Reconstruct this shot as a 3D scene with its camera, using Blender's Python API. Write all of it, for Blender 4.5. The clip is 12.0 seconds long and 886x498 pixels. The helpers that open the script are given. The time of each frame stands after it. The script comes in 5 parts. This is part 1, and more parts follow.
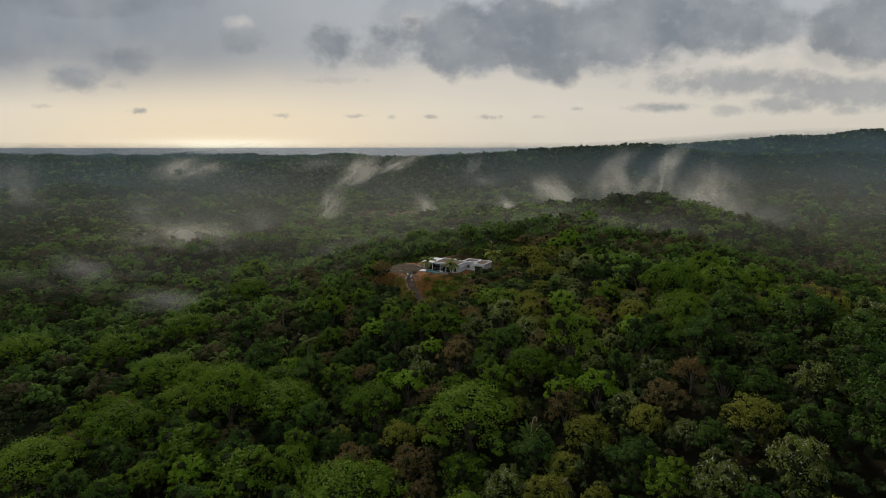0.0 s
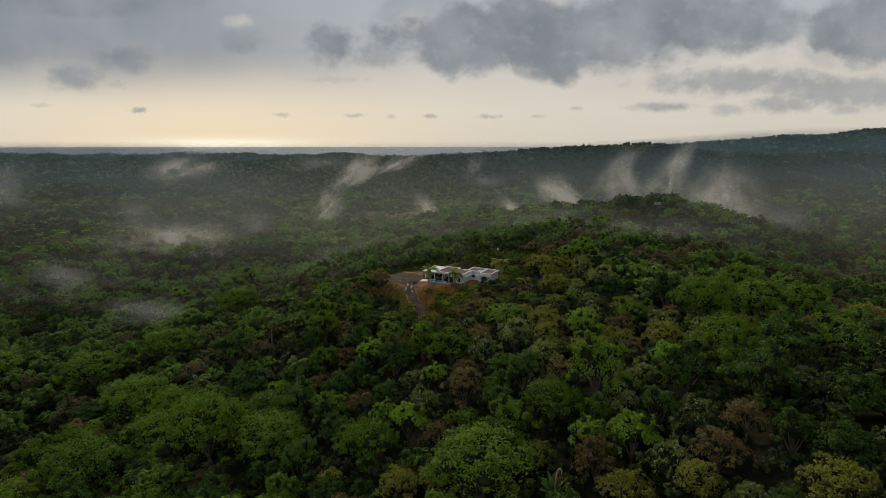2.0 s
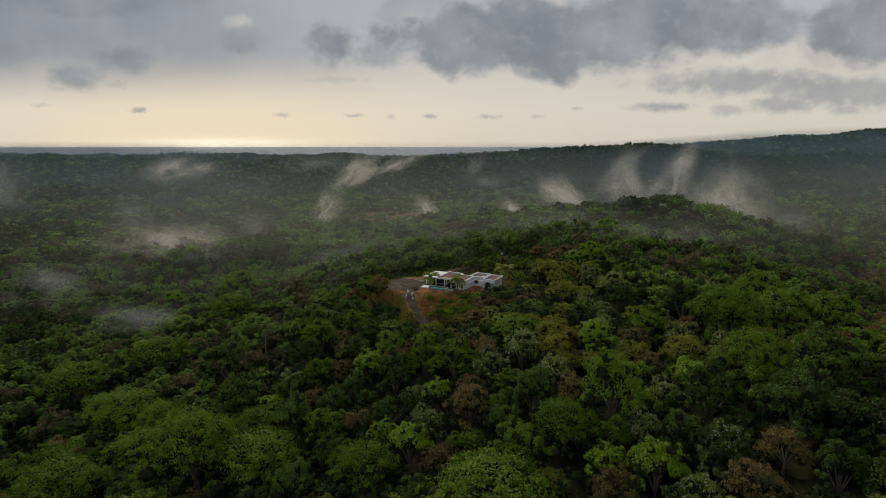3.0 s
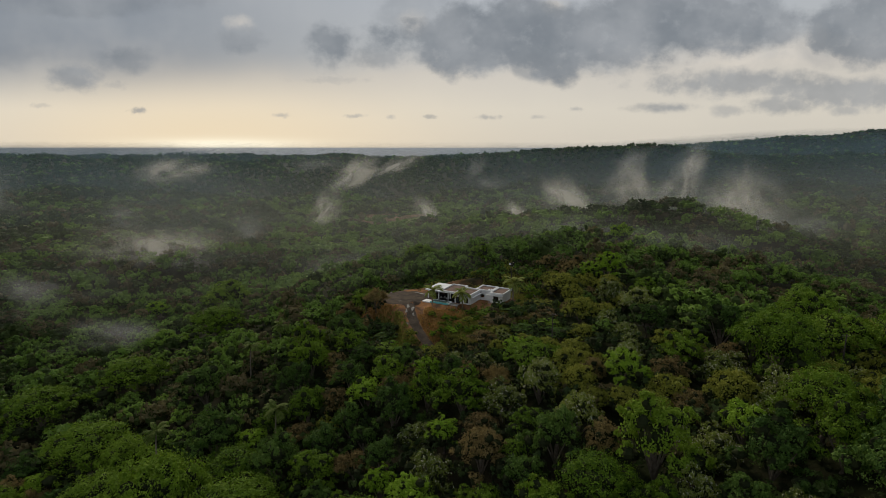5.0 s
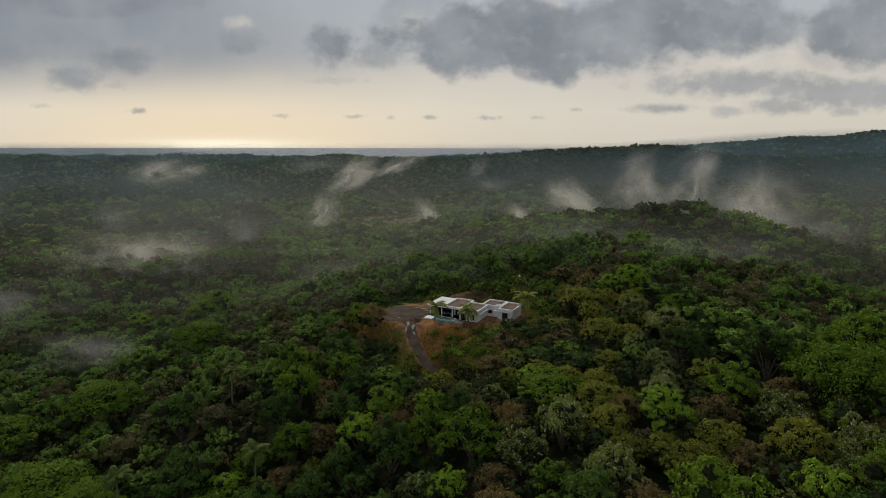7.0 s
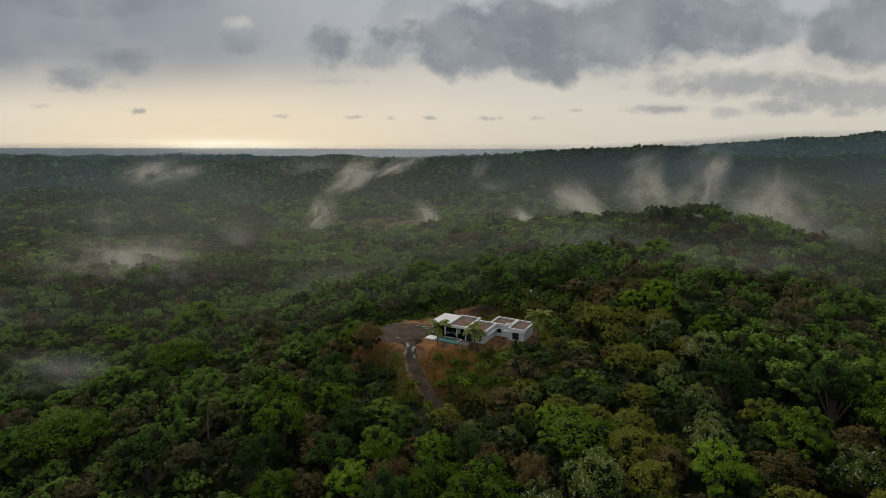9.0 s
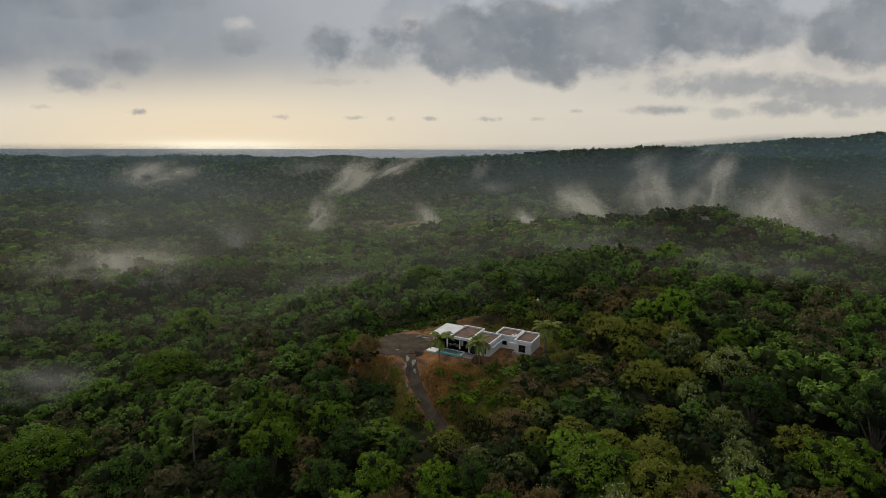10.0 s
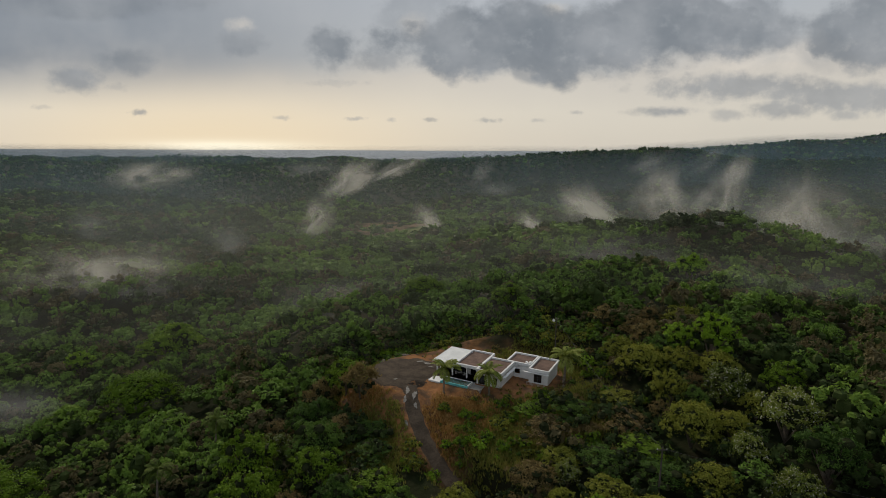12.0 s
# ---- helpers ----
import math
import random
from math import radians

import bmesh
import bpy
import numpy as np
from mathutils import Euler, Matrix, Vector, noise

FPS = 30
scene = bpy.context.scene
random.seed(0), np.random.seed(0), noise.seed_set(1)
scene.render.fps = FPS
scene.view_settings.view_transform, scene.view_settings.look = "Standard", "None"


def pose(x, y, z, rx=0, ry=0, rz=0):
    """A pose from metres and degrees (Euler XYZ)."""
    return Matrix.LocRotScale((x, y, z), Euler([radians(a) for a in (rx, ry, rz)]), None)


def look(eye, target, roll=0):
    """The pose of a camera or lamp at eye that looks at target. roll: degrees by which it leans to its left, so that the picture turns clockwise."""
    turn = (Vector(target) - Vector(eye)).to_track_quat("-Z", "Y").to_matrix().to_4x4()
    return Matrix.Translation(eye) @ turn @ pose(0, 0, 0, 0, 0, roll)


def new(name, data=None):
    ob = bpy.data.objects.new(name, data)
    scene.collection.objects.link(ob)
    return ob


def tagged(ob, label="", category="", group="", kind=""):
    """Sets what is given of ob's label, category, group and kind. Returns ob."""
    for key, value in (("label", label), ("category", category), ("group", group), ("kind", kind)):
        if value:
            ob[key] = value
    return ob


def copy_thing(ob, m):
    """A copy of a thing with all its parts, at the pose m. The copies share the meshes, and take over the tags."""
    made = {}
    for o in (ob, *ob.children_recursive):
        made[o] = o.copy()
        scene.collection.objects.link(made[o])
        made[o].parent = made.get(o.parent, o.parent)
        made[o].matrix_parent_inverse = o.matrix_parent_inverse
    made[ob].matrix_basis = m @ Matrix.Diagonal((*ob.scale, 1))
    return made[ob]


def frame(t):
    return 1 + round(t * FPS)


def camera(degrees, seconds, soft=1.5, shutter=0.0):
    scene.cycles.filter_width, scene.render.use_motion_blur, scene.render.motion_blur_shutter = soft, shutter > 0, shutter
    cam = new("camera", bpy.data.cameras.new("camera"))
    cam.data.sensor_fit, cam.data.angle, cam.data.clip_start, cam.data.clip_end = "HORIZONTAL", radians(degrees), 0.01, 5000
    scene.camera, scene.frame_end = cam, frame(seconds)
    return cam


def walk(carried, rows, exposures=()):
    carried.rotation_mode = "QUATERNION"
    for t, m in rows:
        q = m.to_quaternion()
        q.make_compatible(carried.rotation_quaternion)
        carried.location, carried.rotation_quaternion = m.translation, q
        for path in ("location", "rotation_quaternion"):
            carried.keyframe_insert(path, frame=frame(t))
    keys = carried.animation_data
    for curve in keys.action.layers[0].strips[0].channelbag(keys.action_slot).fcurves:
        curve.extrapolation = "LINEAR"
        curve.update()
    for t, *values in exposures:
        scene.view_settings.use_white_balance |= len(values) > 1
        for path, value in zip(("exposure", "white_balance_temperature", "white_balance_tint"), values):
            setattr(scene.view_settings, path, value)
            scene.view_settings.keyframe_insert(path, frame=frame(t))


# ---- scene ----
cam = camera(78.0, 12.0, soft=0.6)
METRES, EYE, TILT, LEAN, TURN = 108.0, 55.0, -10.7, 0.0, 0.0
ROWS = [
    (0.0, 0.0, 0.0, 0.0, 0.0, 0.0, -0.0),
    (0.5, -0.003, 0.0404, 0.008, -0.01, -0.03, -0.0),
    (1.0, -0.0061, 0.0828, 0.0162, -0.03, -0.05, -0.01),
    (1.5, -0.0093, 0.1232, 0.0241, -0.03, -0.05, -0.02),
    (2.0, -0.0123, 0.1653, 0.0327, -0.04, -0.06, -0.01),
    (2.5, -0.0155, 0.2056, 0.0409, -0.05, -0.06, -0.03),
    (3.0, -0.019, 0.2476, 0.0491, -0.05, -0.05, -0.03),
    (5.0, -0.0307, 0.4105, 0.0822, -0.08, 0.0, -0.06),
    (5.5, -0.0334, 0.4503, 0.0899, -0.08, 0.02, -0.06),
    (6.0, -0.0362, 0.492, 0.098, -0.09, 0.04, -0.06),
    (6.5, -0.039, 0.5314, 0.1057, -0.1, 0.05, -0.07),
    (7.0, -0.0416, 0.5729, 0.1139, -0.1, 0.06, -0.09),
    (9.0, -0.0511, 0.7363, 0.1454, -0.1, 0.12, -0.14),
    (9.5, -0.0535, 0.7756, 0.1532, -0.1, 0.16, -0.16),
    (10.0, -0.0561, 0.8168, 0.1616, -0.1, 0.19, -0.16),
    (10.5, -0.0584, 0.8565, 0.1692, -0.09, 0.23, -0.19),
    (11.0, -0.0611, 0.8977, 0.1778, -0.09, 0.25, -0.22),
    (11.5, -0.0635, 0.9375, 0.1857, -0.09, 0.28, -0.23),
    (12.0, -0.0666, 0.9787, 0.1941, -0.09, 0.3, -0.27),
]
walk(cam, [(t, pose(0, 0, EYE, TILT, LEAN, TURN) @ pose(METRES * x, METRES * y, METRES * z, 90 + pitch, roll, yaw)) for t, x, y, z, yaw, pitch, roll in ROWS])
scene.cycles.transparent_max_bounces = 48

# ---- node helpers ----
def node(nt, kind, x=0, y=0, **props):
    n = nt.nodes.new(kind)
    for k, v in props.items():
        setattr(n, k, v)
    return n


def plug(nt, socket, value):
    if hasattr(value, "is_output"):
        nt.links.new(value, socket)
    else:
        socket.default_value = value


def calc(nt, op, a, b=None, c=None, clamp=False):
    n = node(nt, "ShaderNodeMath", operation=op, use_clamp=clamp)
    plug(nt, n.inputs[0], a)
    if b is not None:
        plug(nt, n.inputs[1], b)
    if c is not None:
        plug(nt, n.inputs[2], c)
    return n.outputs[0]


def blend(nt, f, a, b, kind="MIX"):
    n = node(nt, "ShaderNodeMix", data_type="RGBA", blend_type=kind)
    plug(nt, n.inputs[0], f)
    plug(nt, n.inputs[6], a if hasattr(a, "is_output") else (*a, 1))
    plug(nt, n.inputs[7], b if hasattr(b, "is_output") else (*b, 1))
    return n.outputs[2]


def fade(nt, v, lo, hi, a=0.0, b=1.0, smooth=True):
    n = node(nt, "ShaderNodeMapRange", interpolation_type="SMOOTHSTEP" if smooth else "LINEAR")
    for i, w in enumerate((v, lo, hi, a, b)):
        plug(nt, n.inputs[i], w)
    return n.outputs[0]


def fbm(nt, vec, scale, detail=4.0, rough=0.55, dims="3D"):
    n = node(nt, "ShaderNodeTexNoise", noise_dimensions=dims)
    plug(nt, n.inputs["Vector"], vec)
    n.inputs["Scale"].default_value, n.inputs["Detail"].default_value, n.inputs["Roughness"].default_value = scale, detail, rough
    return n.outputs[0]


# ---- sky and sun ----
SUN_AZIMUTH, SUN_HEIGHT = -22.5, 30.0
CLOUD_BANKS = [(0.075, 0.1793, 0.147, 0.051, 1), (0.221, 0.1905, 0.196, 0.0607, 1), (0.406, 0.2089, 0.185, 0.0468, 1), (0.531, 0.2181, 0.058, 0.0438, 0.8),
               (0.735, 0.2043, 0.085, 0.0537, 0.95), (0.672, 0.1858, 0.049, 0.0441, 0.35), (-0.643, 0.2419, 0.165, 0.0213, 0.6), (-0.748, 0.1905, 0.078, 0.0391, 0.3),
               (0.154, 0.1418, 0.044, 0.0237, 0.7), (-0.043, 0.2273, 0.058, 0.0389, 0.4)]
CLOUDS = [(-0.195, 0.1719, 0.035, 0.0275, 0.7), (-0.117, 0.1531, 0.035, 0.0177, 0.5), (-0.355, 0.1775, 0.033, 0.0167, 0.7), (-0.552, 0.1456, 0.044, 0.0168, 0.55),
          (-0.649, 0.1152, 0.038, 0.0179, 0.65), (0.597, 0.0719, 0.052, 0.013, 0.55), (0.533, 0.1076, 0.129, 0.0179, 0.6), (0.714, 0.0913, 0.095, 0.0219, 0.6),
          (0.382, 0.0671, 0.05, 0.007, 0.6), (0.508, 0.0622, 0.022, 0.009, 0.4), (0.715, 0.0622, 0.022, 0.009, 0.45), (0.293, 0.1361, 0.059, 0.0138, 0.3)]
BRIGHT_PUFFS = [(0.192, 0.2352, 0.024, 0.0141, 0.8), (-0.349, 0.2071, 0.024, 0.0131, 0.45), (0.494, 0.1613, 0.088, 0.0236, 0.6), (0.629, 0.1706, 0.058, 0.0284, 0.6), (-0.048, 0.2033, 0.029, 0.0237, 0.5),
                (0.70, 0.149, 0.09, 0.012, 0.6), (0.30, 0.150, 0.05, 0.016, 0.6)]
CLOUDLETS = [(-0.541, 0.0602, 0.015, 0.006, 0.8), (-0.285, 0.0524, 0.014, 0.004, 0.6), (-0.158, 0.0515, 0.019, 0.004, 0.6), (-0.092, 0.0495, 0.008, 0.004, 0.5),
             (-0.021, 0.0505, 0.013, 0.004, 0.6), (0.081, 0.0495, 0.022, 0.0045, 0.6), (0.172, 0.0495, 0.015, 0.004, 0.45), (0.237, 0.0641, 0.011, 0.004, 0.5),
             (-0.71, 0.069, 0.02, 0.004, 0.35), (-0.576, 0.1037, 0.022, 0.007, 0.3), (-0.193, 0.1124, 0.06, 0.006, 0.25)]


def make_sky():
    """An evening sky: the clear sky under a high veil, warm towards the hidden sun, with banks of cumulus."""
    world = bpy.data.worlds.new("evening_sky")
    scene.world = world
    world.use_nodes = True
    nt = world.node_tree
    nt.nodes.clear()
    co = node(nt, "ShaderNodeTexCoord").outputs["Generated"]
    sep = node(nt, "ShaderNodeSeparateXYZ")
    plug(nt, sep.inputs[0], co)
    x, y, z = sep.outputs
    ahead = calc(nt, "MAXIMUM", y, 0.08)
    s, q = calc(nt, "DIVIDE", x, ahead), calc(nt, "DIVIDE", z, ahead)
    flat = node(nt, "ShaderNodeCombineXYZ")
    plug(nt, flat.inputs[0], s)
    plug(nt, flat.inputs[1], calc(nt, "MULTIPLY", q, 1.2))
    flat = flat.outputs[0]
    # clear sky, all round
    sky = node(nt, "ShaderNodeTexSky", sky_type="NISHITA", sun_disc=False, sun_elevation=radians(SUN_HEIGHT), sun_rotation=radians(SUN_AZIMUTH))
    clear = blend(nt, 1.0, sky.outputs[0], (0.1, 0.1, 0.1), "MULTIPLY")
    # the veil's colour goes by height above the horizon
    high = calc(nt, "DIVIDE", z, calc(nt, "SQRT", calc(nt, "ADD", calc(nt, "MULTIPLY", x, x), calc(nt, "MULTIPLY", y, y))))
    ramp = node(nt, "ShaderNodeValToRGB")
    stops = [(0.0, (0.62, 0.58, 0.51)), (0.12, (0.66, 0.61, 0.53)), (0.26, (0.60, 0.555, 0.495)), (0.36, (0.46, 0.47, 0.475)), (0.55, (0.44, 0.465, 0.495)), (1.0, (0.44, 0.475, 0.51))]
    el = ramp.color_ramp.elements
    while len(el) < len(stops):
        el.new(0.5)
    for e, (p, c) in zip(el, stops):
        e.position, e.color = p, (*c, 1)
    streak = fbm(nt, flat, 4.0, 4.0)
    plug(nt, ramp.inputs[0], calc(nt, "ADD", calc(nt, "MULTIPLY", high, 2.2), calc(nt, "MULTIPLY", calc(nt, "SUBTRACT", streak, 0.5), 0.22)))
    base = blend(nt, 0.93, clear, ramp.outputs[0])
    # a grey sheet away from the clear strip, on the sun's side
    sheet = calc(nt, "MULTIPLY", fade(nt, s, 0.15, -0.65), fade(nt, q, 0.055, 0.16))
    sheet = calc(nt, "MULTIPLY", sheet, fade(nt, y, 0.1, 0.4))
    base = blend(nt, calc(nt, "MULTIPLY", sheet, fade(nt, streak, 0.25, 0.6, 0.7, 1.0)), base, (0.245, 0.275, 0.315))
    # warm glow round the hidden sun
    ds = calc(nt, "DIVIDE", calc(nt, "ADD", s, 0.41), 0.36)
    dq = calc(nt, "DIVIDE", calc(nt, "SUBTRACT", q, 0.01), 0.085)
    glow = calc(nt, "EXPONENT", calc(nt, "MULTIPLY", calc(nt, "ADD", calc(nt, "MULTIPLY", ds, ds), calc(nt, "MULTIPLY", dq, dq)), -1.0))
    base = blend(nt, calc(nt, "MULTIPLY", calc(nt, "MULTIPLY", glow, 0.74), fade(nt, y, 0.0, 0.3)), base, (0.88, 0.72, 0.485))
    # thin bright strip on the horizon, painted in for the sea's glitter
    core = calc(nt, "EXPONENT", calc(nt, "MULTIPLY", calc(nt, "ADD", calc(nt, "POWER", calc(nt, "ABSOLUTE", calc(nt, "MULTIPLY", calc(nt, "ADD", s, 0.40), 7.0)), 2.0), calc(nt, "POWER", calc(nt, "ABSOLUTE", calc(nt, "MULTIPLY", q, 90.0)), 2.0)), -1.0))
    base = blend(nt, calc(nt, "MULTIPLY", core, 0.9), base, (1.15, 1.06, 0.84))
    # clouds: soft banks with ragged rims
    fine = fbm(nt, flat, 30.0, 6.0, 0.6)

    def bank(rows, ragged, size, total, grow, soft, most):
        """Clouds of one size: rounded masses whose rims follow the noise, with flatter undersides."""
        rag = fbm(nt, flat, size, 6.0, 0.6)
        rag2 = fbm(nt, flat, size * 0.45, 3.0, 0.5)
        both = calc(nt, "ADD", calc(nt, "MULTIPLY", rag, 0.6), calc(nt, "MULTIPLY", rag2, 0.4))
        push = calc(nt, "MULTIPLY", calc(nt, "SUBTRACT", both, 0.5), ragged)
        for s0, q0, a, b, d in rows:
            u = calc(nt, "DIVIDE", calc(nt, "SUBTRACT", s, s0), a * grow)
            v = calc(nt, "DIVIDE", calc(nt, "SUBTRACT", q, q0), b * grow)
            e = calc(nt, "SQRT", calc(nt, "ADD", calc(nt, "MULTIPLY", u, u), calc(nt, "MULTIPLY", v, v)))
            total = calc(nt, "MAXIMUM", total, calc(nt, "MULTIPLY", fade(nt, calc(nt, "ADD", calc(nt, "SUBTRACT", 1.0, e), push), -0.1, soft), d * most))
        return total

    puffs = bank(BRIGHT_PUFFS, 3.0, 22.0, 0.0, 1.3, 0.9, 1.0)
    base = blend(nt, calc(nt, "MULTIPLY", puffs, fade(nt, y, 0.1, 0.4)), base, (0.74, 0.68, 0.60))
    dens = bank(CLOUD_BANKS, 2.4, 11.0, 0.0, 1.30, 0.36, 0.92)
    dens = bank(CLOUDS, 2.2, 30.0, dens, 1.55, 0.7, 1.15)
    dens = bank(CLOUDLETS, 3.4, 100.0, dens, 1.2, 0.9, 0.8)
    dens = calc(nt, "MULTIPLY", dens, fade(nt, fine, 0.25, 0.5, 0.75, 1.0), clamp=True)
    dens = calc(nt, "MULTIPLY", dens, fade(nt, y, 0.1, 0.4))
    # overhead and behind, a broken grey deck
    over = fade(nt, fbm(nt, co, 3.5, 6.0), 0.45, 0.62, 0.0, 0.75)
    over = calc(nt, "MULTIPLY", over, fade(nt, high, 0.29, 0.5))
    dens = calc(nt, "MAXIMUM", dens, over)
    shade = blend(nt, fade(nt, fbm(nt, flat, 7.0, 4.0), 0.3, 0.7), (0.185, 0.21, 0.24), (0.31, 0.33, 0.355))
    col = blend(nt, dens, base, shade)
    col = blend(nt, fade(nt, z, -0.002, -0.02), col, (0.05, 0.06, 0.06))
    bg = node(nt, "ShaderNodeBackground")
    plug(nt, bg.inputs[0], col)
    bg.inputs[1].default_value = 1.0
    nt.links.new(bg.outputs[0], node(nt, "ShaderNodeOutputWorld").inputs[0])


make_sky()
sun = new("sun", bpy.data.lights.new("sun", "SUN"))
sun.data.energy, sun.data.angle, sun.data.color = 2.3, radians(8), (1.0, 0.86, 0.66)
az, el = radians(SUN_AZIMUTH), radians(SUN_HEIGHT)
sun.matrix_world = look((0, 0, 300), Vector((0, 0, 300)) - Vector((math.sin(az) * math.cos(el), math.cos(az) * math.cos(el), math.sin(el))))


# ---- materials ----
def material(name, rough=0.8, metal=0.0, spec=0.3):
    m = bpy.data.materials.new(name)
    m.use_nodes = True
    nt = m.node_tree
    b = nt.nodes["Principled BSDF"]
    b.inputs["Roughness"].default_value, b.inputs["Metallic"].default_value, b.inputs["Specular IOR Level"].default_value = rough, metal, spec
    return m, nt, b


def place(nt):
    return node(nt, "ShaderNodeNewGeometry").outputs["Position"]


def relief(nt, b, height, strength, dist):
    n = node(nt, "ShaderNodeBump")
    n.inputs["Strength"].default_value, n.inputs["Distance"].default_value = strength, dist
    plug(nt, n.inputs["Height"], height)
    plug(nt, b.inputs["Normal"], n.outputs[0])


def plain(name, c1, c2, scale, rough=0.7, metal=0.0, bump=0.2, spec=0.3):
    """A surface of two near colours, in stains and in grain."""
    m, nt, b = material(name, rough, metal, spec)
    p = place(nt)
    f = calc(nt, "ADD", calc(nt, "MULTIPLY", fbm(nt, p, scale, 5.0), 0.65), calc(nt, "MULTIPLY", fbm(nt, p, scale * 9, 3.0), 0.35))
    plug(nt, b.inputs["Base Color"], blend(nt, fade(nt, f, 0.35, 0.65), c1, c2))
    relief(nt, b, fbm(nt, p, scale * 12, 3.0), bump, 0.03)
    return m


def foliage(name, dark, mid, light, single, spread=1.0, flowers=None, through_light=0.3, leafy=0.8):
    """Leaves: each tree its own tone, each leaf a little off it. single: trees that are objects of their own."""
    m, nt, b = material(name, 0.7, 0.0, 0.1)
    p = place(nt)
    geo = node(nt, "ShaderNodeNewGeometry")
    if single:
        tree = node(nt, "ShaderNodeObjectInfo").outputs["Random"]
    else:
        tree = node(nt, "ShaderNodeAttribute", attribute_name="tint").outputs["Fac"]
    leaf = geo.outputs["Random Per Island"]
    f = calc(nt, "ADD", calc(nt, "MULTIPLY", tree, 0.55 * spread), calc(nt, "MULTIPLY", leaf, leafy))
    f = calc(nt, "ADD", f, calc(nt, "MULTIPLY", fbm(nt, p, 0.35, 5.0, 0.65), 0.3))
    c = blend(nt, fade(nt, f, 0.15, 0.75), dark, mid)
    c = blend(nt, fade(nt, f, 0.7, 1.25), c, light)
    if flowers:
        c = blend(nt, fade(nt, leaf, 0.86, 0.88), c, flowers)
    plug(nt, b.inputs["Base Color"], c)
    t = node(nt, "ShaderNodeBsdfTranslucent")
    plug(nt, t.inputs[0], c)
    mix = node(nt, "ShaderNodeMixShader")
    mix.inputs[0].default_value = through_light
    out = nt.nodes["Material Output"]
    nt.links.new(b.outputs[0], mix.inputs[1])
    nt.links.new(t.outputs[0], mix.inputs[2])
    nt.links.new(mix.outputs[0], out.inputs[0])
    return m


LEAF = {
    "green": foliage("leaves_green", (0.037, 0.080, 0.008), (0.099, 0.175, 0.012), (0.168, 0.260, 0.025), True),
    "dark": foliage("leaves_dark_green", (0.024, 0.053, 0.010), (0.053, 0.105, 0.019), (0.105, 0.175, 0.032), True),
    "bright": foliage("leaves_fresh_green", (0.084, 0.154, 0.009), (0.168, 0.286, 0.017), (0.237, 0.374, 0.037), True),
    "olive": foliage("leaves_olive", (0.080, 0.092, 0.015), (0.171, 0.191, 0.025), (0.257, 0.270, 0.045), True),
    "brown": foliage("leaves_dry_brown", (0.070, 0.055, 0.026), (0.145, 0.107, 0.042), (0.226, 0.176, 0.070), True),
    "pale": foliage("leaves_with_pale_blossom", (0.066, 0.093, 0.019), (0.132, 0.172, 0.029), (0.211, 0.252, 0.053), True, 1.0, (0.46, 0.46, 0.38)),
}
WOODS = {
    "green": foliage("woods_green", (0.062, 0.113, 0.024), (0.128, 0.218, 0.038), (0.218, 0.328, 0.055), False, 1.35, leafy=0.25),
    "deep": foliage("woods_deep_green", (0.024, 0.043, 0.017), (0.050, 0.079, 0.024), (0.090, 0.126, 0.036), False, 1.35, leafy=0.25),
    "brown": foliage("woods_dry", (0.066, 0.060, 0.032), (0.118, 0.102, 0.050), (0.168, 0.156, 0.066), False, 1.35, leafy=0.25),
}
STRAW = foliage("dry_straw", (0.22, 0.12, 0.04), (0.34, 0.19, 0.06), (0.42, 0.28, 0.11), False)
WEEDS = foliage("weeds", (0.08, 0.10, 0.02), (0.15, 0.17, 0.03), (0.25, 0.22, 0.06), False)
PALM_LEAF = foliage("palm_leaf", (0.108, 0.147, 0.027), (0.183, 0.227, 0.043), (0.280, 0.312, 0.087), True)
WILD_PALM_LEAF = foliage("wild_palm_leaf", (0.04, 0.065, 0.012), (0.08, 0.12, 0.02), (0.13, 0.17, 0.04), True)
# crown cores: the shade inside the foliage is put into these two colours
GAP_SHADE = plain("crown_gap_shade", (0.013, 0.018, 0.008), (0.028, 0.034, 0.014), 0.8, 0.95, bump=0.5, spec=0.05)
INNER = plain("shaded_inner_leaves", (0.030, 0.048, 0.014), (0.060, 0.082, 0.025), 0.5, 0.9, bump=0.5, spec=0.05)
BARK = plain("bark", (0.07, 0.055, 0.04), (0.15, 0.125, 0.10), 1.5, 0.9, bump=0.6)
STALK = plain("withered_stalk", (0.30, 0.22, 0.13), (0.45, 0.36, 0.24), 1.5, 0.9)
PALM_BARK = plain("palm_bark", (0.12, 0.10, 0.08), (0.22, 0.19, 0.15), 2.5, 0.9, bump=0.6)
WHITE = plain("white_render", (0.64, 0.645, 0.65), (0.75, 0.755, 0.76), 0.5, 0.75, bump=0.1)
WHITE_ROOF = plain("white_roof_membrane", (0.56, 0.585, 0.60), (0.70, 0.72, 0.73), 0.4, 0.55, bump=0.1)
GRAVEL = plain("brown_roof_gravel", (0.095, 0.06, 0.048), (0.165, 0.11, 0.088), 0.6, 0.95, bump=0.7)
CONCRETE = plain("grey_concrete", (0.24, 0.235, 0.225), (0.36, 0.35, 0.335), 0.7, 0.9, bump=0.3)
TARMAC = plain("worn_road_surface", (0.036, 0.029, 0.023), (0.085, 0.066, 0.050), 0.3, 0.9, bump=0.6, spec=0.06)
PALE_PATCH = plain("pale_wet_cement", (0.08, 0.075, 0.068), (0.22, 0.215, 0.205), 1.6, 0.45, bump=0.3)
DARK_METAL = plain("dark_window_metal", (0.03, 0.03, 0.032), (0.06, 0.06, 0.065), 2.0, 0.4, 0.6, 0.05)
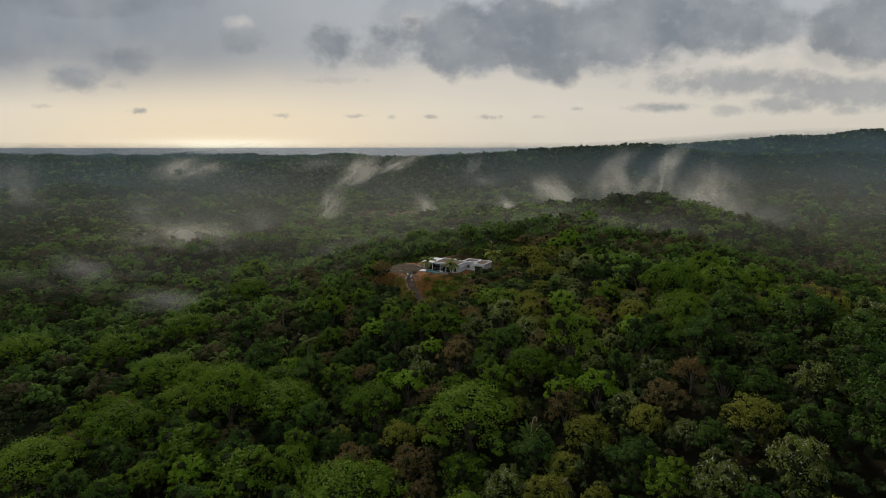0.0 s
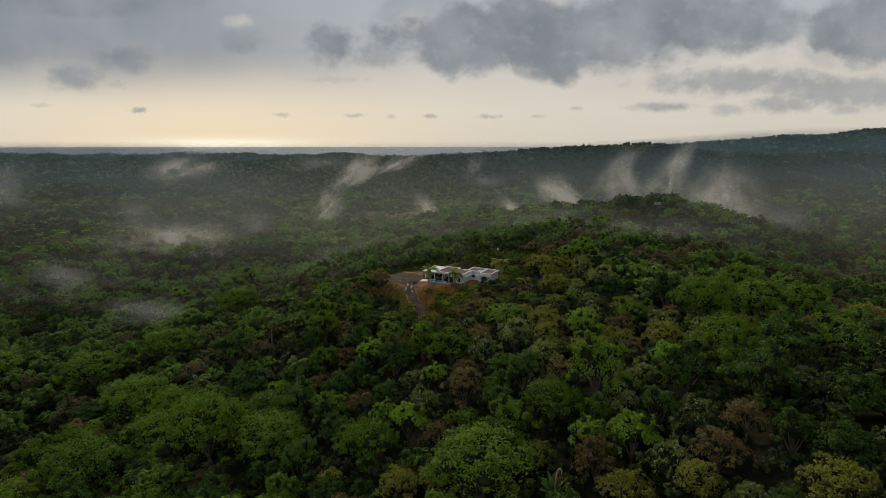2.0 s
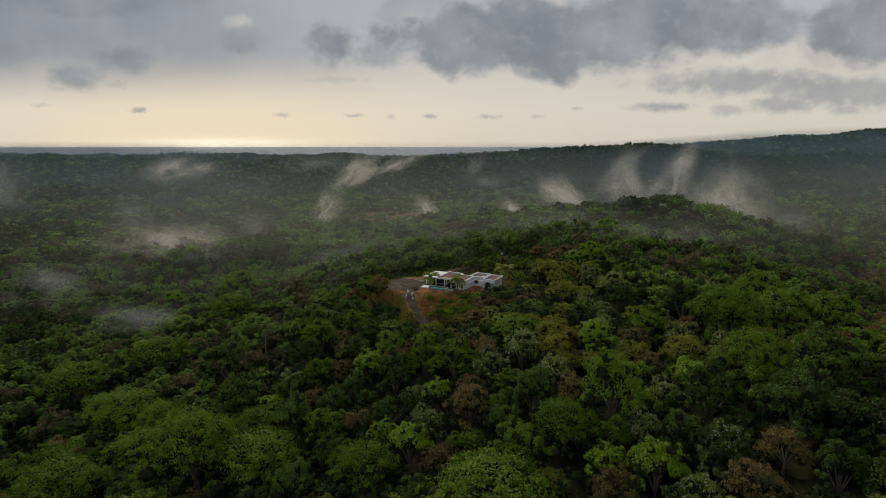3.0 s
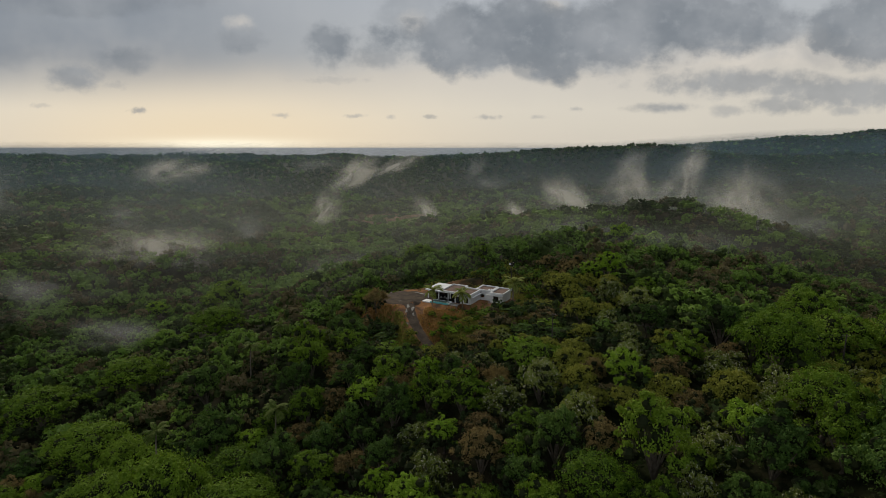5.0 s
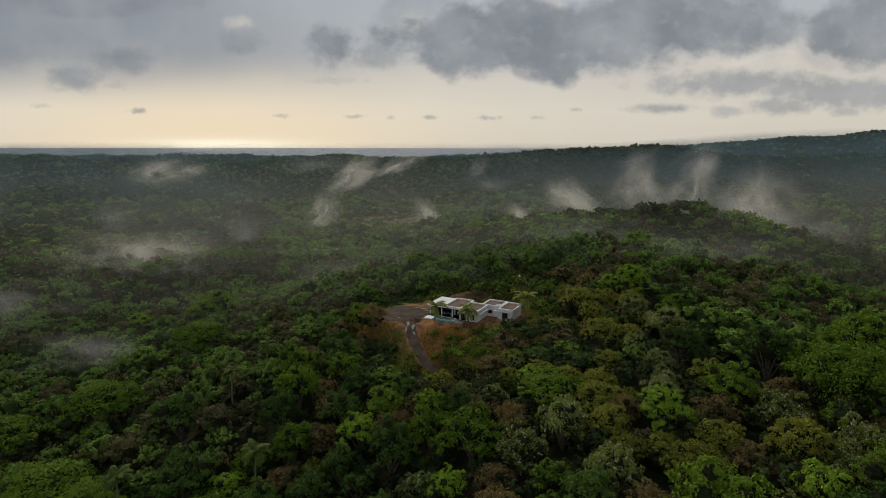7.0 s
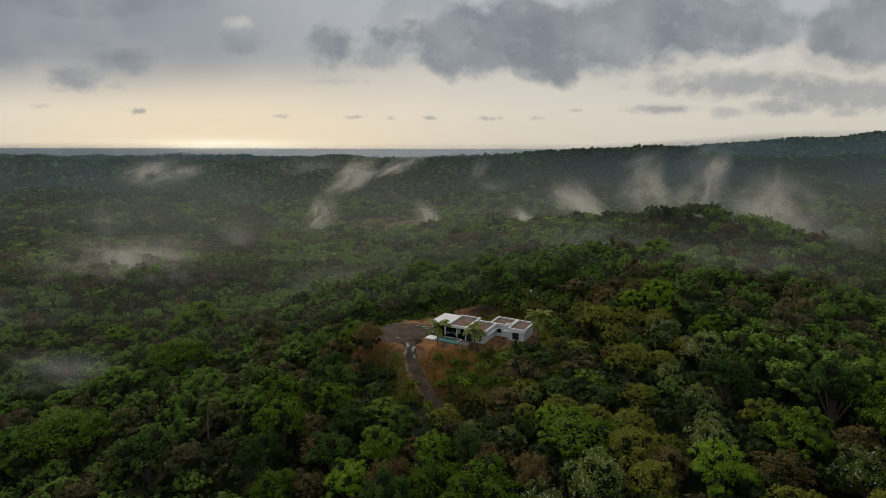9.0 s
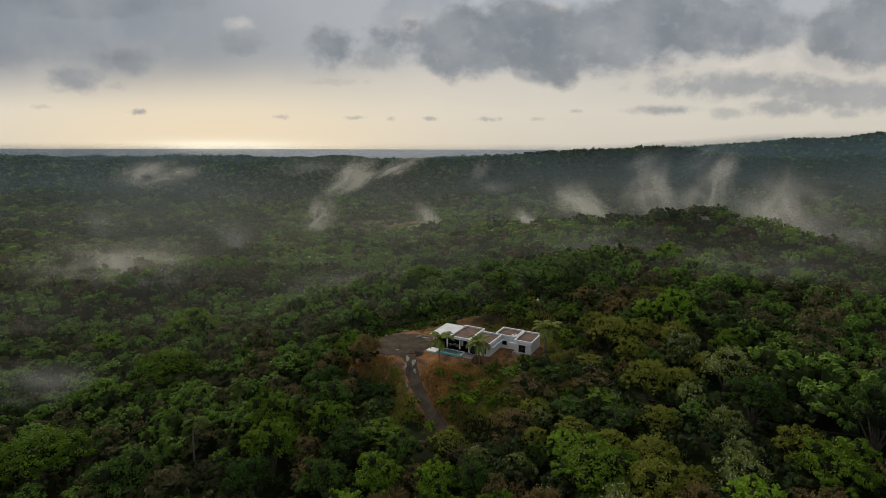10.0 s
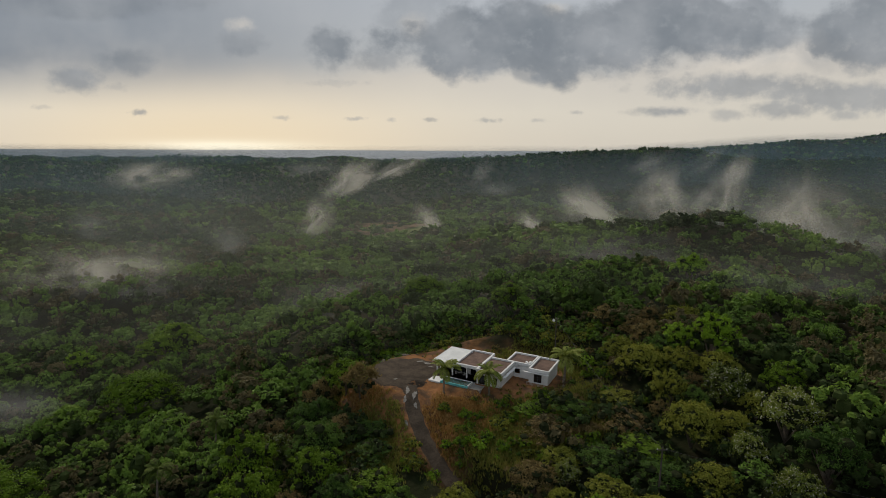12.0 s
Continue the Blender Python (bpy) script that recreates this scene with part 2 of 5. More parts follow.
RAILING = plain("pale_railing_metal", (0.5, 0.5, 0.5), (0.65, 0.65, 0.64), 2.0, 0.4, 0.3, 0.05)
POLE_WOOD = plain("pole_wood", (0.045, 0.04, 0.035), (0.09, 0.075, 0.065), 1.2, 0.9, bump=0.3)
ROOM = plain("shaded_room", (0.16, 0.13, 0.10), (0.26, 0.22, 0.18), 0.8, 0.8)
POOL_TILE = plain("turquoise_pool_tile", (0.10, 0.42, 0.45), (0.16, 0.54, 0.56), 1.2, 0.35, bump=0.1)
ROCK = plain("quarried_rock", (0.10, 0.085, 0.075), (0.2, 0.17, 0.145), 0.8, 0.95, bump=0.8)

GLASS, gnt, gb = material("window_glass", 0.05, 0.0, 0.9)
gb.inputs["Base Color"].default_value = (0.02, 0.025, 0.03, 1)
gb.inputs["Transmission Weight"].default_value = 0.35
WATER, wnt, wb = material("pool_water", 0.06, 0.0, 0.5)
wb.inputs["Base Color"].default_value = (0.45, 0.85, 0.88, 1)
wb.inputs["Transmission Weight"].default_value = 0.9
wb.inputs["IOR"].default_value = 1.33
relief(wnt, wb, fbm(wnt, place(wnt), 2.0, 2.0), 0.1, 0.05)

SEA, snt, sb = material("sea_water", 0.1, 0.0, 0.5)
sb.inputs["Base Color"].default_value = (0.36, 0.355, 0.35, 1)
relief(snt, sb, fbm(snt, place(snt), 0.05, 3.0), 0.05, 1.0)


def ground_material():
    m, nt, b = material("forest_soil", 0.95, 0.0, 0.05)
    p = place(nt)
    sep = node(nt, "ShaderNodeSeparateXYZ")
    plug(nt, sep.inputs[0], p)
    f = calc(nt, "ADD", calc(nt, "MULTIPLY", fbm(nt, p, 0.012, 5.0), 0.6), calc(nt, "MULTIPLY", fbm(nt, p, 0.15, 4.0), 0.4))
    # soil base near black, with the shade under the trees put into it
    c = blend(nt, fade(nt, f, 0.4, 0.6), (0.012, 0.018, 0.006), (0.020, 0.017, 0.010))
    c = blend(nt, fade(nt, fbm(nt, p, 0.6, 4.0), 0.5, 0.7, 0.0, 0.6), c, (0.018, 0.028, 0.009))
    # red earth laid bare round the building plot
    dx = calc(nt, "DIVIDE", calc(nt, "ADD", sep.outputs[0], 5.0), 31.0)
    dy = calc(nt, "DIVIDE", calc(nt, "SUBTRACT", sep.outputs[1], 229.0), 27.0)
    d = calc(nt, "ADD", calc(nt, "MULTIPLY", dx, dx), calc(nt, "MULTIPLY", dy, dy))
    d = calc(nt, "ADD", d, calc(nt, "MULTIPLY", calc(nt, "SUBTRACT", fbm(nt, p, 0.12, 4.0), 0.5), 1.4))
    soil = blend(nt, fade(nt, fbm(nt, p, 0.35, 5.0), 0.35, 0.65), (0.095, 0.060, 0.038), (0.26, 0.125, 0.055))
    c = blend(nt, fade(nt, d, 1.1, 0.5), c, soil)
    # a cleared field and a meadow down in the valley
    for cx, cy, rx, ry, c1, c2 in ((-75, 800, 62, 60, (0.085, 0.06, 0.03), (0.15, 0.09, 0.052)), (-55, 712, 80, 36, (0.085, 0.12, 0.03), (0.16, 0.17, 0.055)), (-330, 690, 60, 26, (0.12, 0.10, 0.05), (0.16, 0.13, 0.07))):
        dx = calc(nt, "DIVIDE", calc(nt, "SUBTRACT", sep.outputs[0], float(cx)), float(rx))
        dy = calc(nt, "DIVIDE", calc(nt, "SUBTRACT", sep.outputs[1], float(cy)), float(ry))
        d = calc(nt, "ADD", calc(nt, "MULTIPLY", dx, dx), calc(nt, "MULTIPLY", dy, dy))
        d = calc(nt, "ADD", d, calc(nt, "MULTIPLY", calc(nt, "SUBTRACT", fbm(nt, p, 0.04, 4.0), 0.5), 1.2))
        c = blend(nt, fade(nt, d, 1.2, 0.8), c, blend(nt, fade(nt, fbm(nt, p, 0.07, 5.0), 0.4, 0.6), c1, c2))
    plug(nt, b.inputs["Base Color"], c)
    relief(nt, b, fbm(nt, p, 0.9, 6.0), 0.8, 0.4)
    return m


SOIL = ground_material()


def mist_material(name, colour, thick):
    """Drifting vapour: a scattering sheet that thins out softly towards its rims, drawn out into strands."""
    m = bpy.data.materials.new(name)
    m.use_nodes = True
    nt = m.node_tree
    nt.nodes.clear()
    co = node(nt, "ShaderNodeTexCoord").outputs["UV"]
    raw = node(nt, "ShaderNodeSeparateXYZ")
    plug(nt, raw.inputs[0], co)
    rand = calc(nt, "MULTIPLY", node(nt, "ShaderNodeObjectInfo").outputs["Random"], 60.0)
    seed = node(nt, "ShaderNodeCombineXYZ")
    plug(nt, seed.inputs[0], raw.outputs[0])
    plug(nt, seed.inputs[1], calc(nt, "MULTIPLY", raw.outputs[1], 0.75))
    plug(nt, seed.inputs[2], rand)
    warp = node(nt, "ShaderNodeTexNoise")
    plug(nt, warp.inputs["Vector"], seed.outputs[0])
    warp.inputs["Scale"].default_value, warp.inputs["Detail"].default_value = 2.4, 3.0
    ws = node(nt, "ShaderNodeSeparateColor")
    plug(nt, ws.inputs[0], warp.outputs["Color"])
    uu = calc(nt, "ADD", raw.outputs[0], calc(nt, "MULTIPLY", calc(nt, "SUBTRACT", ws.outputs[0], 0.5), 0.62))
    vv = calc(nt, "ADD", raw.outputs[1], calc(nt, "MULTIPLY", calc(nt, "SUBTRACT", ws.outputs[1], 0.5), 0.5))
    u = calc(nt, "DIVIDE", calc(nt, "SUBTRACT", uu, 0.5), calc(nt, "ADD", 0.2, calc(nt, "MULTIPLY", raw.outputs[1], 0.14)))
    v = calc(nt, "DIVIDE", calc(nt, "SUBTRACT", vv, 0.42), 0.27)
    d = calc(nt, "ADD", calc(nt, "MULTIPLY", u, u), calc(nt, "MULTIPLY", v, v))
    soft = calc(nt, "EXPONENT", calc(nt, "MULTIPLY", d, -0.9))
    rim = 1.0
    for o in (raw.outputs[0], raw.outputs[1]):
        rim = calc(nt, "MULTIPLY", rim, calc(nt, "MULTIPLY", fade(nt, o, 0.0, 0.25), fade(nt, o, 1.0, 0.75)))
    strand = node(nt, "ShaderNodeCombineXYZ")
    plug(nt, strand.inputs[0], calc(nt, "MULTIPLY", uu, 1.5))
    plug(nt, strand.inputs[1], calc(nt, "MULTIPLY", vv, 1.25))
    plug(nt, strand.inputs[2], rand)
    a = calc(nt, "MULTIPLY", soft, fade(nt, fbm(nt, strand.outputs[0], 2.2, 3.5, 0.45), 0.32, 0.70, 0.0, 1.0))
    a = calc(nt, "MULTIPLY", calc(nt, "MULTIPLY", a, rim), thick, clamp=True)
    diff, tl, half = node(nt, "ShaderNodeBsdfDiffuse"), node(nt, "ShaderNodeBsdfTranslucent"), node(nt, "ShaderNodeMixShader")
    diff.inputs[0].default_value = tl.inputs[0].default_value = (*colour, 1)
    nt.links.new(diff.outputs[0], half.inputs[1])
    nt.links.new(tl.outputs[0], half.inputs[2])
    mix, tr = node(nt, "ShaderNodeMixShader"), node(nt, "ShaderNodeBsdfTransparent")
    plug(nt, mix.inputs[0], a)
    nt.links.new(tr.outputs[0], mix.inputs[1])
    nt.links.new(half.outputs[0], mix.inputs[2])
    nt.links.new(mix.outputs[0], node(nt, "ShaderNodeOutputMaterial").inputs[0])
    return m


MIST = mist_material("rising_mist", (0.84, 0.82, 0.78), 0.44)
THIN_MIST = mist_material("thin_mist", (0.78, 0.80, 0.82), 0.11)


def haze_material(name, colour, alpha, low, high, climb, ahead):
    m = bpy.data.materials.new(name)
    m.use_nodes = True
    nt = m.node_tree
    nt.nodes.clear()
    p = place(nt)
    sep = node(nt, "ShaderNodeSeparateXYZ")
    plug(nt, sep.inputs[0], p)
    # it climbs with the higher ground to one side; grey is thickest along the valley, blue towards both sides
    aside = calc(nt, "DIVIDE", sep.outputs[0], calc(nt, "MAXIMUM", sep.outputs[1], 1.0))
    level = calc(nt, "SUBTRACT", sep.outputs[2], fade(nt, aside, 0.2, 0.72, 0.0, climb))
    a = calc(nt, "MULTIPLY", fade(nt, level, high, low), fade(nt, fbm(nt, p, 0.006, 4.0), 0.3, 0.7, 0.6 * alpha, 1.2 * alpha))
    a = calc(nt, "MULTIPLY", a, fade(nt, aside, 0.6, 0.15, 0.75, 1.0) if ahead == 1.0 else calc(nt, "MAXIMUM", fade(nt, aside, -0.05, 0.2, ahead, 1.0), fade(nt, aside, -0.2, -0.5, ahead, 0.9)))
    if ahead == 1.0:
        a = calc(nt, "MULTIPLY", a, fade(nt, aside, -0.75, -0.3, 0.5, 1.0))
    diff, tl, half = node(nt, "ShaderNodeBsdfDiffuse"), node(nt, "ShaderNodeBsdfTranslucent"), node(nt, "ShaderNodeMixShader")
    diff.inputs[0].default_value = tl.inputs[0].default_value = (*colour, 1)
    nt.links.new(diff.outputs[0], half.inputs[1])
    nt.links.new(tl.outputs[0], half.inputs[2])
    mix, tr = node(nt, "ShaderNodeMixShader"), node(nt, "ShaderNodeBsdfTransparent")
    plug(nt, mix.inputs[0], a)
    nt.links.new(tr.outputs[0], mix.inputs[1])
    nt.links.new(half.outputs[0], mix.inputs[2])
    nt.links.new(mix.outputs[0], node(nt, "ShaderNodeOutputMaterial").inputs[0])
    return m


# ---- mesh helpers ----
def part(name, bm, mat, parent=None, label=""):
    me = bpy.data.meshes.new(name)
    bm.to_mesh(me)
    bm.free()
    me.materials.append(mat)
    ob = new(name, me)
    ob.parent = parent
    if label:
        tagged(ob, label)
    return ob


def box(bm, x0, y0, z0, x1, y1, z1, bevel=0.0):
    vs = bmesh.ops.create_cube(bm, size=1.0)["verts"]
    for v in vs:
        v.co = Vector(((x0 + x1) / 2 + v.co.x * (x1 - x0), (y0 + y1) / 2 + v.co.y * (y1 - y0), (z0 + z1) / 2 + v.co.z * (z1 - z0)))
    if bevel:
        es = list({e for v in vs for e in v.link_edges})
        bmesh.ops.bevel(bm, geom=es, offset=bevel, segments=1, affect="EDGES")


def tube(bm, pts, radii, sides=7):
    """A tapered limb through the points."""
    rings = []
    for i, p in enumerate(pts):
        a, b = Vector(pts[max(i - 1, 0)]), Vector(pts[min(i + 1, len(pts) - 1)])
        q = (b - a).to_track_quat("Z", "Y")
        rings.append([bm.verts.new(Vector(p) + q @ Vector((math.cos(2 * math.pi * k / sides) * radii[i], math.sin(2 * math.pi * k / sides) * radii[i], 0))) for k in range(sides)])
    for r0, r1 in zip(rings, rings[1:]):
        for k in range(sides):
            bm.faces.new((r0[k], r0[(k + 1) % sides], r1[(k + 1) % sides], r1[k]))
    bm.faces.new(rings[-1])
    bm.faces.new(rings[0][::-1])


def quad_mesh(name, quads, tris=None, tint_q=None, tint_t=None, mat=None, cores=None, inner=None):
    """A mesh out of loose quads (n, 4, 3) and triangles (m, 3, 3), with a tone for each corner's tree."""
    quads = np.asarray(quads, np.float32).reshape(-1, 4, 3)
    tris = np.zeros((0, 3, 3), np.float32) if tris is None else np.asarray(tris, np.float32).reshape(-1, 3, 3)
    nq, ntr = len(quads), len(tris)
    co = np.concatenate([quads.reshape(-1, 3), tris.reshape(-1, 3)])
    me = bpy.data.meshes.new(name)
    me.vertices.add(len(co))
    me.vertices.foreach_set("co", co.ravel())
    me.loops.add(len(co))
    me.loops.foreach_set("vertex_index", np.arange(len(co), dtype=np.int32))
    me.polygons.add(nq + ntr)
    me.polygons.foreach_set("loop_start", np.concatenate([np.arange(nq) * 4, nq * 4 + np.arange(ntr) * 3]).astype(np.int32))
    if tint_q is not None:
        tone = np.concatenate([np.repeat(tint_q, 4), np.repeat(tint_t, 3) if tint_t is not None else np.zeros(0)]).astype(np.float32)
        me.attributes.new("tint", "FLOAT", "POINT").data.foreach_set("value", tone)
    me.update(calc_edges=True)
    me.validate()
    me.materials.append(mat)
    if inner is not None:
        me.materials.append(inner)
        me.polygons.foreach_set("material_index", np.concatenate([np.zeros(nq), np.where(np.arange(ntr) < ntr - cores, 0, 1)]).astype(np.int32))
    return me


NO_QUADS = np.zeros((0, 4, 3), np.float32)


def crown_mesh(name, leaves, core, mat, tone=None, core_tone=None, core_shade=GAP_SHADE):
    """Leaves, and a core that closes them, mostly dark to paint the gaps' shade."""
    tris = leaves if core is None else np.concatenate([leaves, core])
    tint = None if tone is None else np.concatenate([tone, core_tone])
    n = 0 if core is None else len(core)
    return quad_mesh(name, NO_QUADS, tris, None if tint is None else np.zeros(0), tint, mat, n, core_shade if n else None)


# ---- the lie of the land ----
def ss(a, b, x):
    t = np.clip((np.asarray(x, float) - a) / (b - a), 0, 1)
    return t * t * (3 - 2 * t)


PAD = 2.0


def road_x(y):
    """The drive's middle: down from the plot, bending to the right."""
    d = np.clip(226 - y, 0, 40)
    return -14.6 + 0.012 * d * d + 0.06 * d


def road_z(y):
    d = np.clip(226 - y, 0, 40)
    return PAD - 0.31 * d + 0.10 * np.minimum(d, 3)


def land(x, y):
    x, y = np.asarray(x, float), np.asarray(y, float)
    # valley, rising to the far hills
    z = -33 - 11 * ss(400, 540, y) + 47 * ss(820, 1750, y) - 30 * ss(2300, 3600, y)
    # spur on which the house stands
    side = x - 55 - 0.06 * (y - 180) - 0.5 * np.clip(150 - y, 0, 120)
    wide = np.where(side < 0, 62.0 + 26 * ss(150, 215, y), 62.0 + 34 * ss(190, 270, y))
    z = z + 42 * np.exp(-0.5 * (side / wide) ** 2) * (1 - 0.8 * ss(285, 420, y))
    z = z + 18 * np.exp(-0.5 * (((x - 120) / 42) ** 2 + ((y - 95) / 60) ** 2))
    z = z - 6 * np.exp(-0.5 * (((x - 52) / 36) ** 2 + ((y - 145) / 45) ** 2))
    z = z + 7 * np.exp(-0.5 * (((x + 48) / 18) ** 2 + ((y - 300) / 30) ** 2))
    # knoll beyond it, and its shoulder
    z = z + 36 * np.exp(-0.5 * (((x - 185) / 75) ** 2 + ((y - 470) / 52) ** 2))
    z = z + 17 * np.exp(-0.5 * (((x - 65) / 55) ** 2 + ((y - 535) / 50) ** 2))
    z = z + 14 * np.exp(-0.5 * (((x + 190) / 55) ** 2 + ((y - 410) / 34) ** 2))
    # dark bluff across the valley, with gullies down its face
    gully = 1 + 0.10 * np.sin(x / 62 + 0.6) + 0.07 * np.sin(x / 29 + 2.1)
    z = z + 67 * ss(-260, 330, x) * (1 - 0.42 * ss(380, 900, x)) * np.exp(-np.abs((y - 1250 - 0.08 * x) / (210 * gully)) ** 2.6)
    z = z + 10 * (1 - ss(-350, 0, x)) * np.exp(-(((y - 1500) / 330) ** 2))
    # the higher ridge behind it
    z = z + (74 * ss(150, 1500, x) + 10 * np.exp(-(((x - 1070) / 120) ** 2)) + 26 * np.exp(-(((x - 1530) / 95) ** 2)) + 30 * np.exp(-(((x - 1880) / 150) ** 2)) + 6 * np.sin(x / 88) + 3 * np.sin(x / 37 + 1)) * np.exp(-(((y - 2450) / 520) ** 2))
    # low hills along the coast
    z = z + ss(2600, 3600, y) * (6 * np.sin(x / 210 + 0.5) + 4 * np.sin(x / 97 + 2.0) + 28 * np.exp(-(((x + 1720) / 130) ** 2)))
    # folds
    far = ss(300, 700, y)
    z = z + far * (5 * np.sin(x / 71 + 1.3) * np.sin(y / 93 + 0.4) + 3 * np.sin(x / 37 + y / 51) + 7 * np.sin(x / 190 + 2) * np.sin(y / 230))
    z = z + 1.2 * np.sin(x / 17 + 0.7) * np.sin(y / 21 + 1.1)
    # the levelled plot
    d = np.sqrt(((x - 0) / 29) ** 2 + ((y - 235) / 17) ** 2)
    z = z + (PAD - z) * (1 - ss(0.8, 1.3, d))
    # a drop before the pool wall and the front wing
    u, v = (x - 6.2) * 0.883 - (y - 225) * 0.469, (x - 6.2) * 0.469 + (y - 225) * 0.883
    edge = np.where(u < -3.4, -4.5, -0.5)
    z = z - 1.15 * (1 - ss(edge - 2.0, edge, v)) * ss(-20, -18.4, u) * (1 - ss(6, 9, u)) * ss(-14, -9, v)
    # earth bank behind the plot
    z = z + 1.8 * np.exp(-0.5 * (((x - 2) / 9) ** 2 + ((y - 254) / 2.2) ** 2))
    # the drive, its ditch and its bank
    off = x - road_x(y)
    on = ss(189, 196, y) * (1 - ss(224, 228, y))
    w = on * (1 - ss(2.6, 6.5, np.abs(off)))
    z = z + (road_z(y) - z) * w
    z = z - 1.0 * on * np.exp(-0.5 * ((off - 3.6) / 0.7) ** 2) * ss(198, 206, y)
    z = z + 1.1 * on * np.exp(-0.5 * ((off - 6.3) / 1.4) ** 2) * ss(203, 212, y)
    return z


def grid_mesh(name, xs, ys, height):
    gx, gy = np.meshgrid(xs, ys)
    co = np.stack([gx, gy, height(gx, gy)], -1).reshape(-1, 3).astype(np.float32)
    nx, ny = len(xs), len(ys)
    i = (np.arange(ny - 1)[:, None] * nx + np.arange(nx - 1)[None, :]).ravel()
    idx = np.stack([i, i + 1, i + 1 + nx, i + nx], -1).astype(np.int32)
    me = bpy.data.meshes.new(name)
    me.vertices.add(len(co))
    me.vertices.foreach_set("co", co.ravel())
    me.loops.add(idx.size)
    me.loops.foreach_set("vertex_index", idx.ravel())
    me.polygons.add(len(idx))
    me.polygons.foreach_set("loop_start", np.arange(len(idx), dtype=np.int32) * 4)
    me.update(calc_edges=True)
    me.polygons.foreach_set("use_smooth", np.ones(len(idx), bool))
    return me


def steps(*runs):
    return np.concatenate([np.arange(a, b, s) for a, b, s in runs])


half_x = steps((40, 200, 8), (200, 1000, 32), (1000, 2300, 45), (2300, 4300, 110))
xs = np.concatenate([-half_x[::-1], steps((-39, 40, 1)), half_x])
ys = steps((-2400, -300, 150), (-300, 186, 9), (186, 262, 1), (262, 600, 8), (600, 1700, 25), (1700, 3960, 60))
gme = grid_mesh("ground", xs, ys, land)
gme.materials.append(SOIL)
tagged(new("ground", gme), "hilly forest floor of dark soil with bare red earth round a plot", "ground", kind="structure")

# the sea, beyond the last land
sea_r = np.linspace(3900, 4960, 12)
sea_a = np.radians(np.linspace(-48, 30, 60))
sme = bpy.data.meshes.new("sea")
sv = [(r * math.sin(a), r * math.cos(a), -44 + 82 * ((r - 3900) / 1060) ** 2.2) for r in sea_r for a in sea_a]
sf = [(i * 60 + k, i * 60 + k + 1, i * 60 + k + 61, i * 60 + k + 60) for i in range(11) for k in range(59)]
sme.from_pydata(sv, [], sf)
sme.materials.append(SEA)
tagged(new("sea", sme), "distant grey evening sea with a bright band of glitter", "sea", kind="structure")


# ---- haze and mist ----
def bowed_sheet(name, cx, cy, z0, z1, w, bow, mat, lean=0.0, nx=14, nz=8):
    """An upright sheet of vapour, bowed about its middle and leaning with height."""
    me = bpy.data.meshes.new(name)
    v, uv, f = [], [], []
    for j in range(nz + 1):
        for i in range(nx + 1):
            a, b = i / nx, j / nz
            v.append((cx + (a - 0.5) * w + lean * (b - 0.5), cy + bow * (2 * a - 1) ** 2 + 0.3 * bow * b, z0 + (z1 - z0) * b))
            uv.append((a, b))
    for j in range(nz):
        for i in range(nx):
            k = j * (nx + 1) + i
            f.append((k, k + 1, k + nx + 2, k + nx + 1))
    me.from_pydata(v, [], f)
    lay = me.uv_layers.new(name="UVMap")
    for lp in me.loops:
        lay.data[lp.index].uv = uv[lp.vertex_index]
    me.materials.append(mat)
    return me


# haze is painted on tinted sheets; dark BLUE tones down the far hills
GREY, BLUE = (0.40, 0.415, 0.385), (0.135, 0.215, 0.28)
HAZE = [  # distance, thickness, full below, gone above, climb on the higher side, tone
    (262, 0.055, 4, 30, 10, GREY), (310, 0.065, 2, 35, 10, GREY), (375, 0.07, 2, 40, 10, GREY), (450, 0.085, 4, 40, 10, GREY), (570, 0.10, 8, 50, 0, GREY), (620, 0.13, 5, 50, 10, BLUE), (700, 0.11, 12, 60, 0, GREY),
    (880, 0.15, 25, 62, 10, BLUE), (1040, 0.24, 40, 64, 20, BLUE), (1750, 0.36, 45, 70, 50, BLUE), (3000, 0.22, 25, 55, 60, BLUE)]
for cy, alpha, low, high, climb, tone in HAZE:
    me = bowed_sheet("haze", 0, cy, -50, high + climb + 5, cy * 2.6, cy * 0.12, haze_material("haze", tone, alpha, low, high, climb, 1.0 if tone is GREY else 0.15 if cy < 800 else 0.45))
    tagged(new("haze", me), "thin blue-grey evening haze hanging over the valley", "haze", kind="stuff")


def ribbon_of_mist(w0, w1, tall, lean, sway, turn, back):
    """A rising sheet of vapour about a swaying middle line; w0 and w1 are its widths at foot and head."""
    me = bpy.data.meshes.new("vapour")
    nx, nz = 10, 12
    v, uv, f = [], [], []
    for j in range(nz + 1):
        b = j / nz
        mid = lean * b + sway * math.sin(4.2 * b + turn)
        w = (w0 + (w1 - w0) * b) * 1.7
        for i in range(nx + 1):
            a = i / nx
            v.append((mid + (a - 0.5) * w, back + 0.18 * w * (2 * a - 1) ** 2 * (1 if back >= 0 else -1) + 0.2 * tall * b, (b * 1.25 - 0.12) * tall))
            uv.append((a, b))
    for j in range(nz):
        for i in range(nx):
            k = j * (nx + 1) + i
            f.append((k, k + 1, k + nx + 2, k + nx + 1))
    me.from_pydata(v, [], f)
    lay = me.uv_layers.new(name="UVMap")
    for lp in me.loops:
        lay.data[lp.index].uv = uv[lp.vertex_index]
    return me


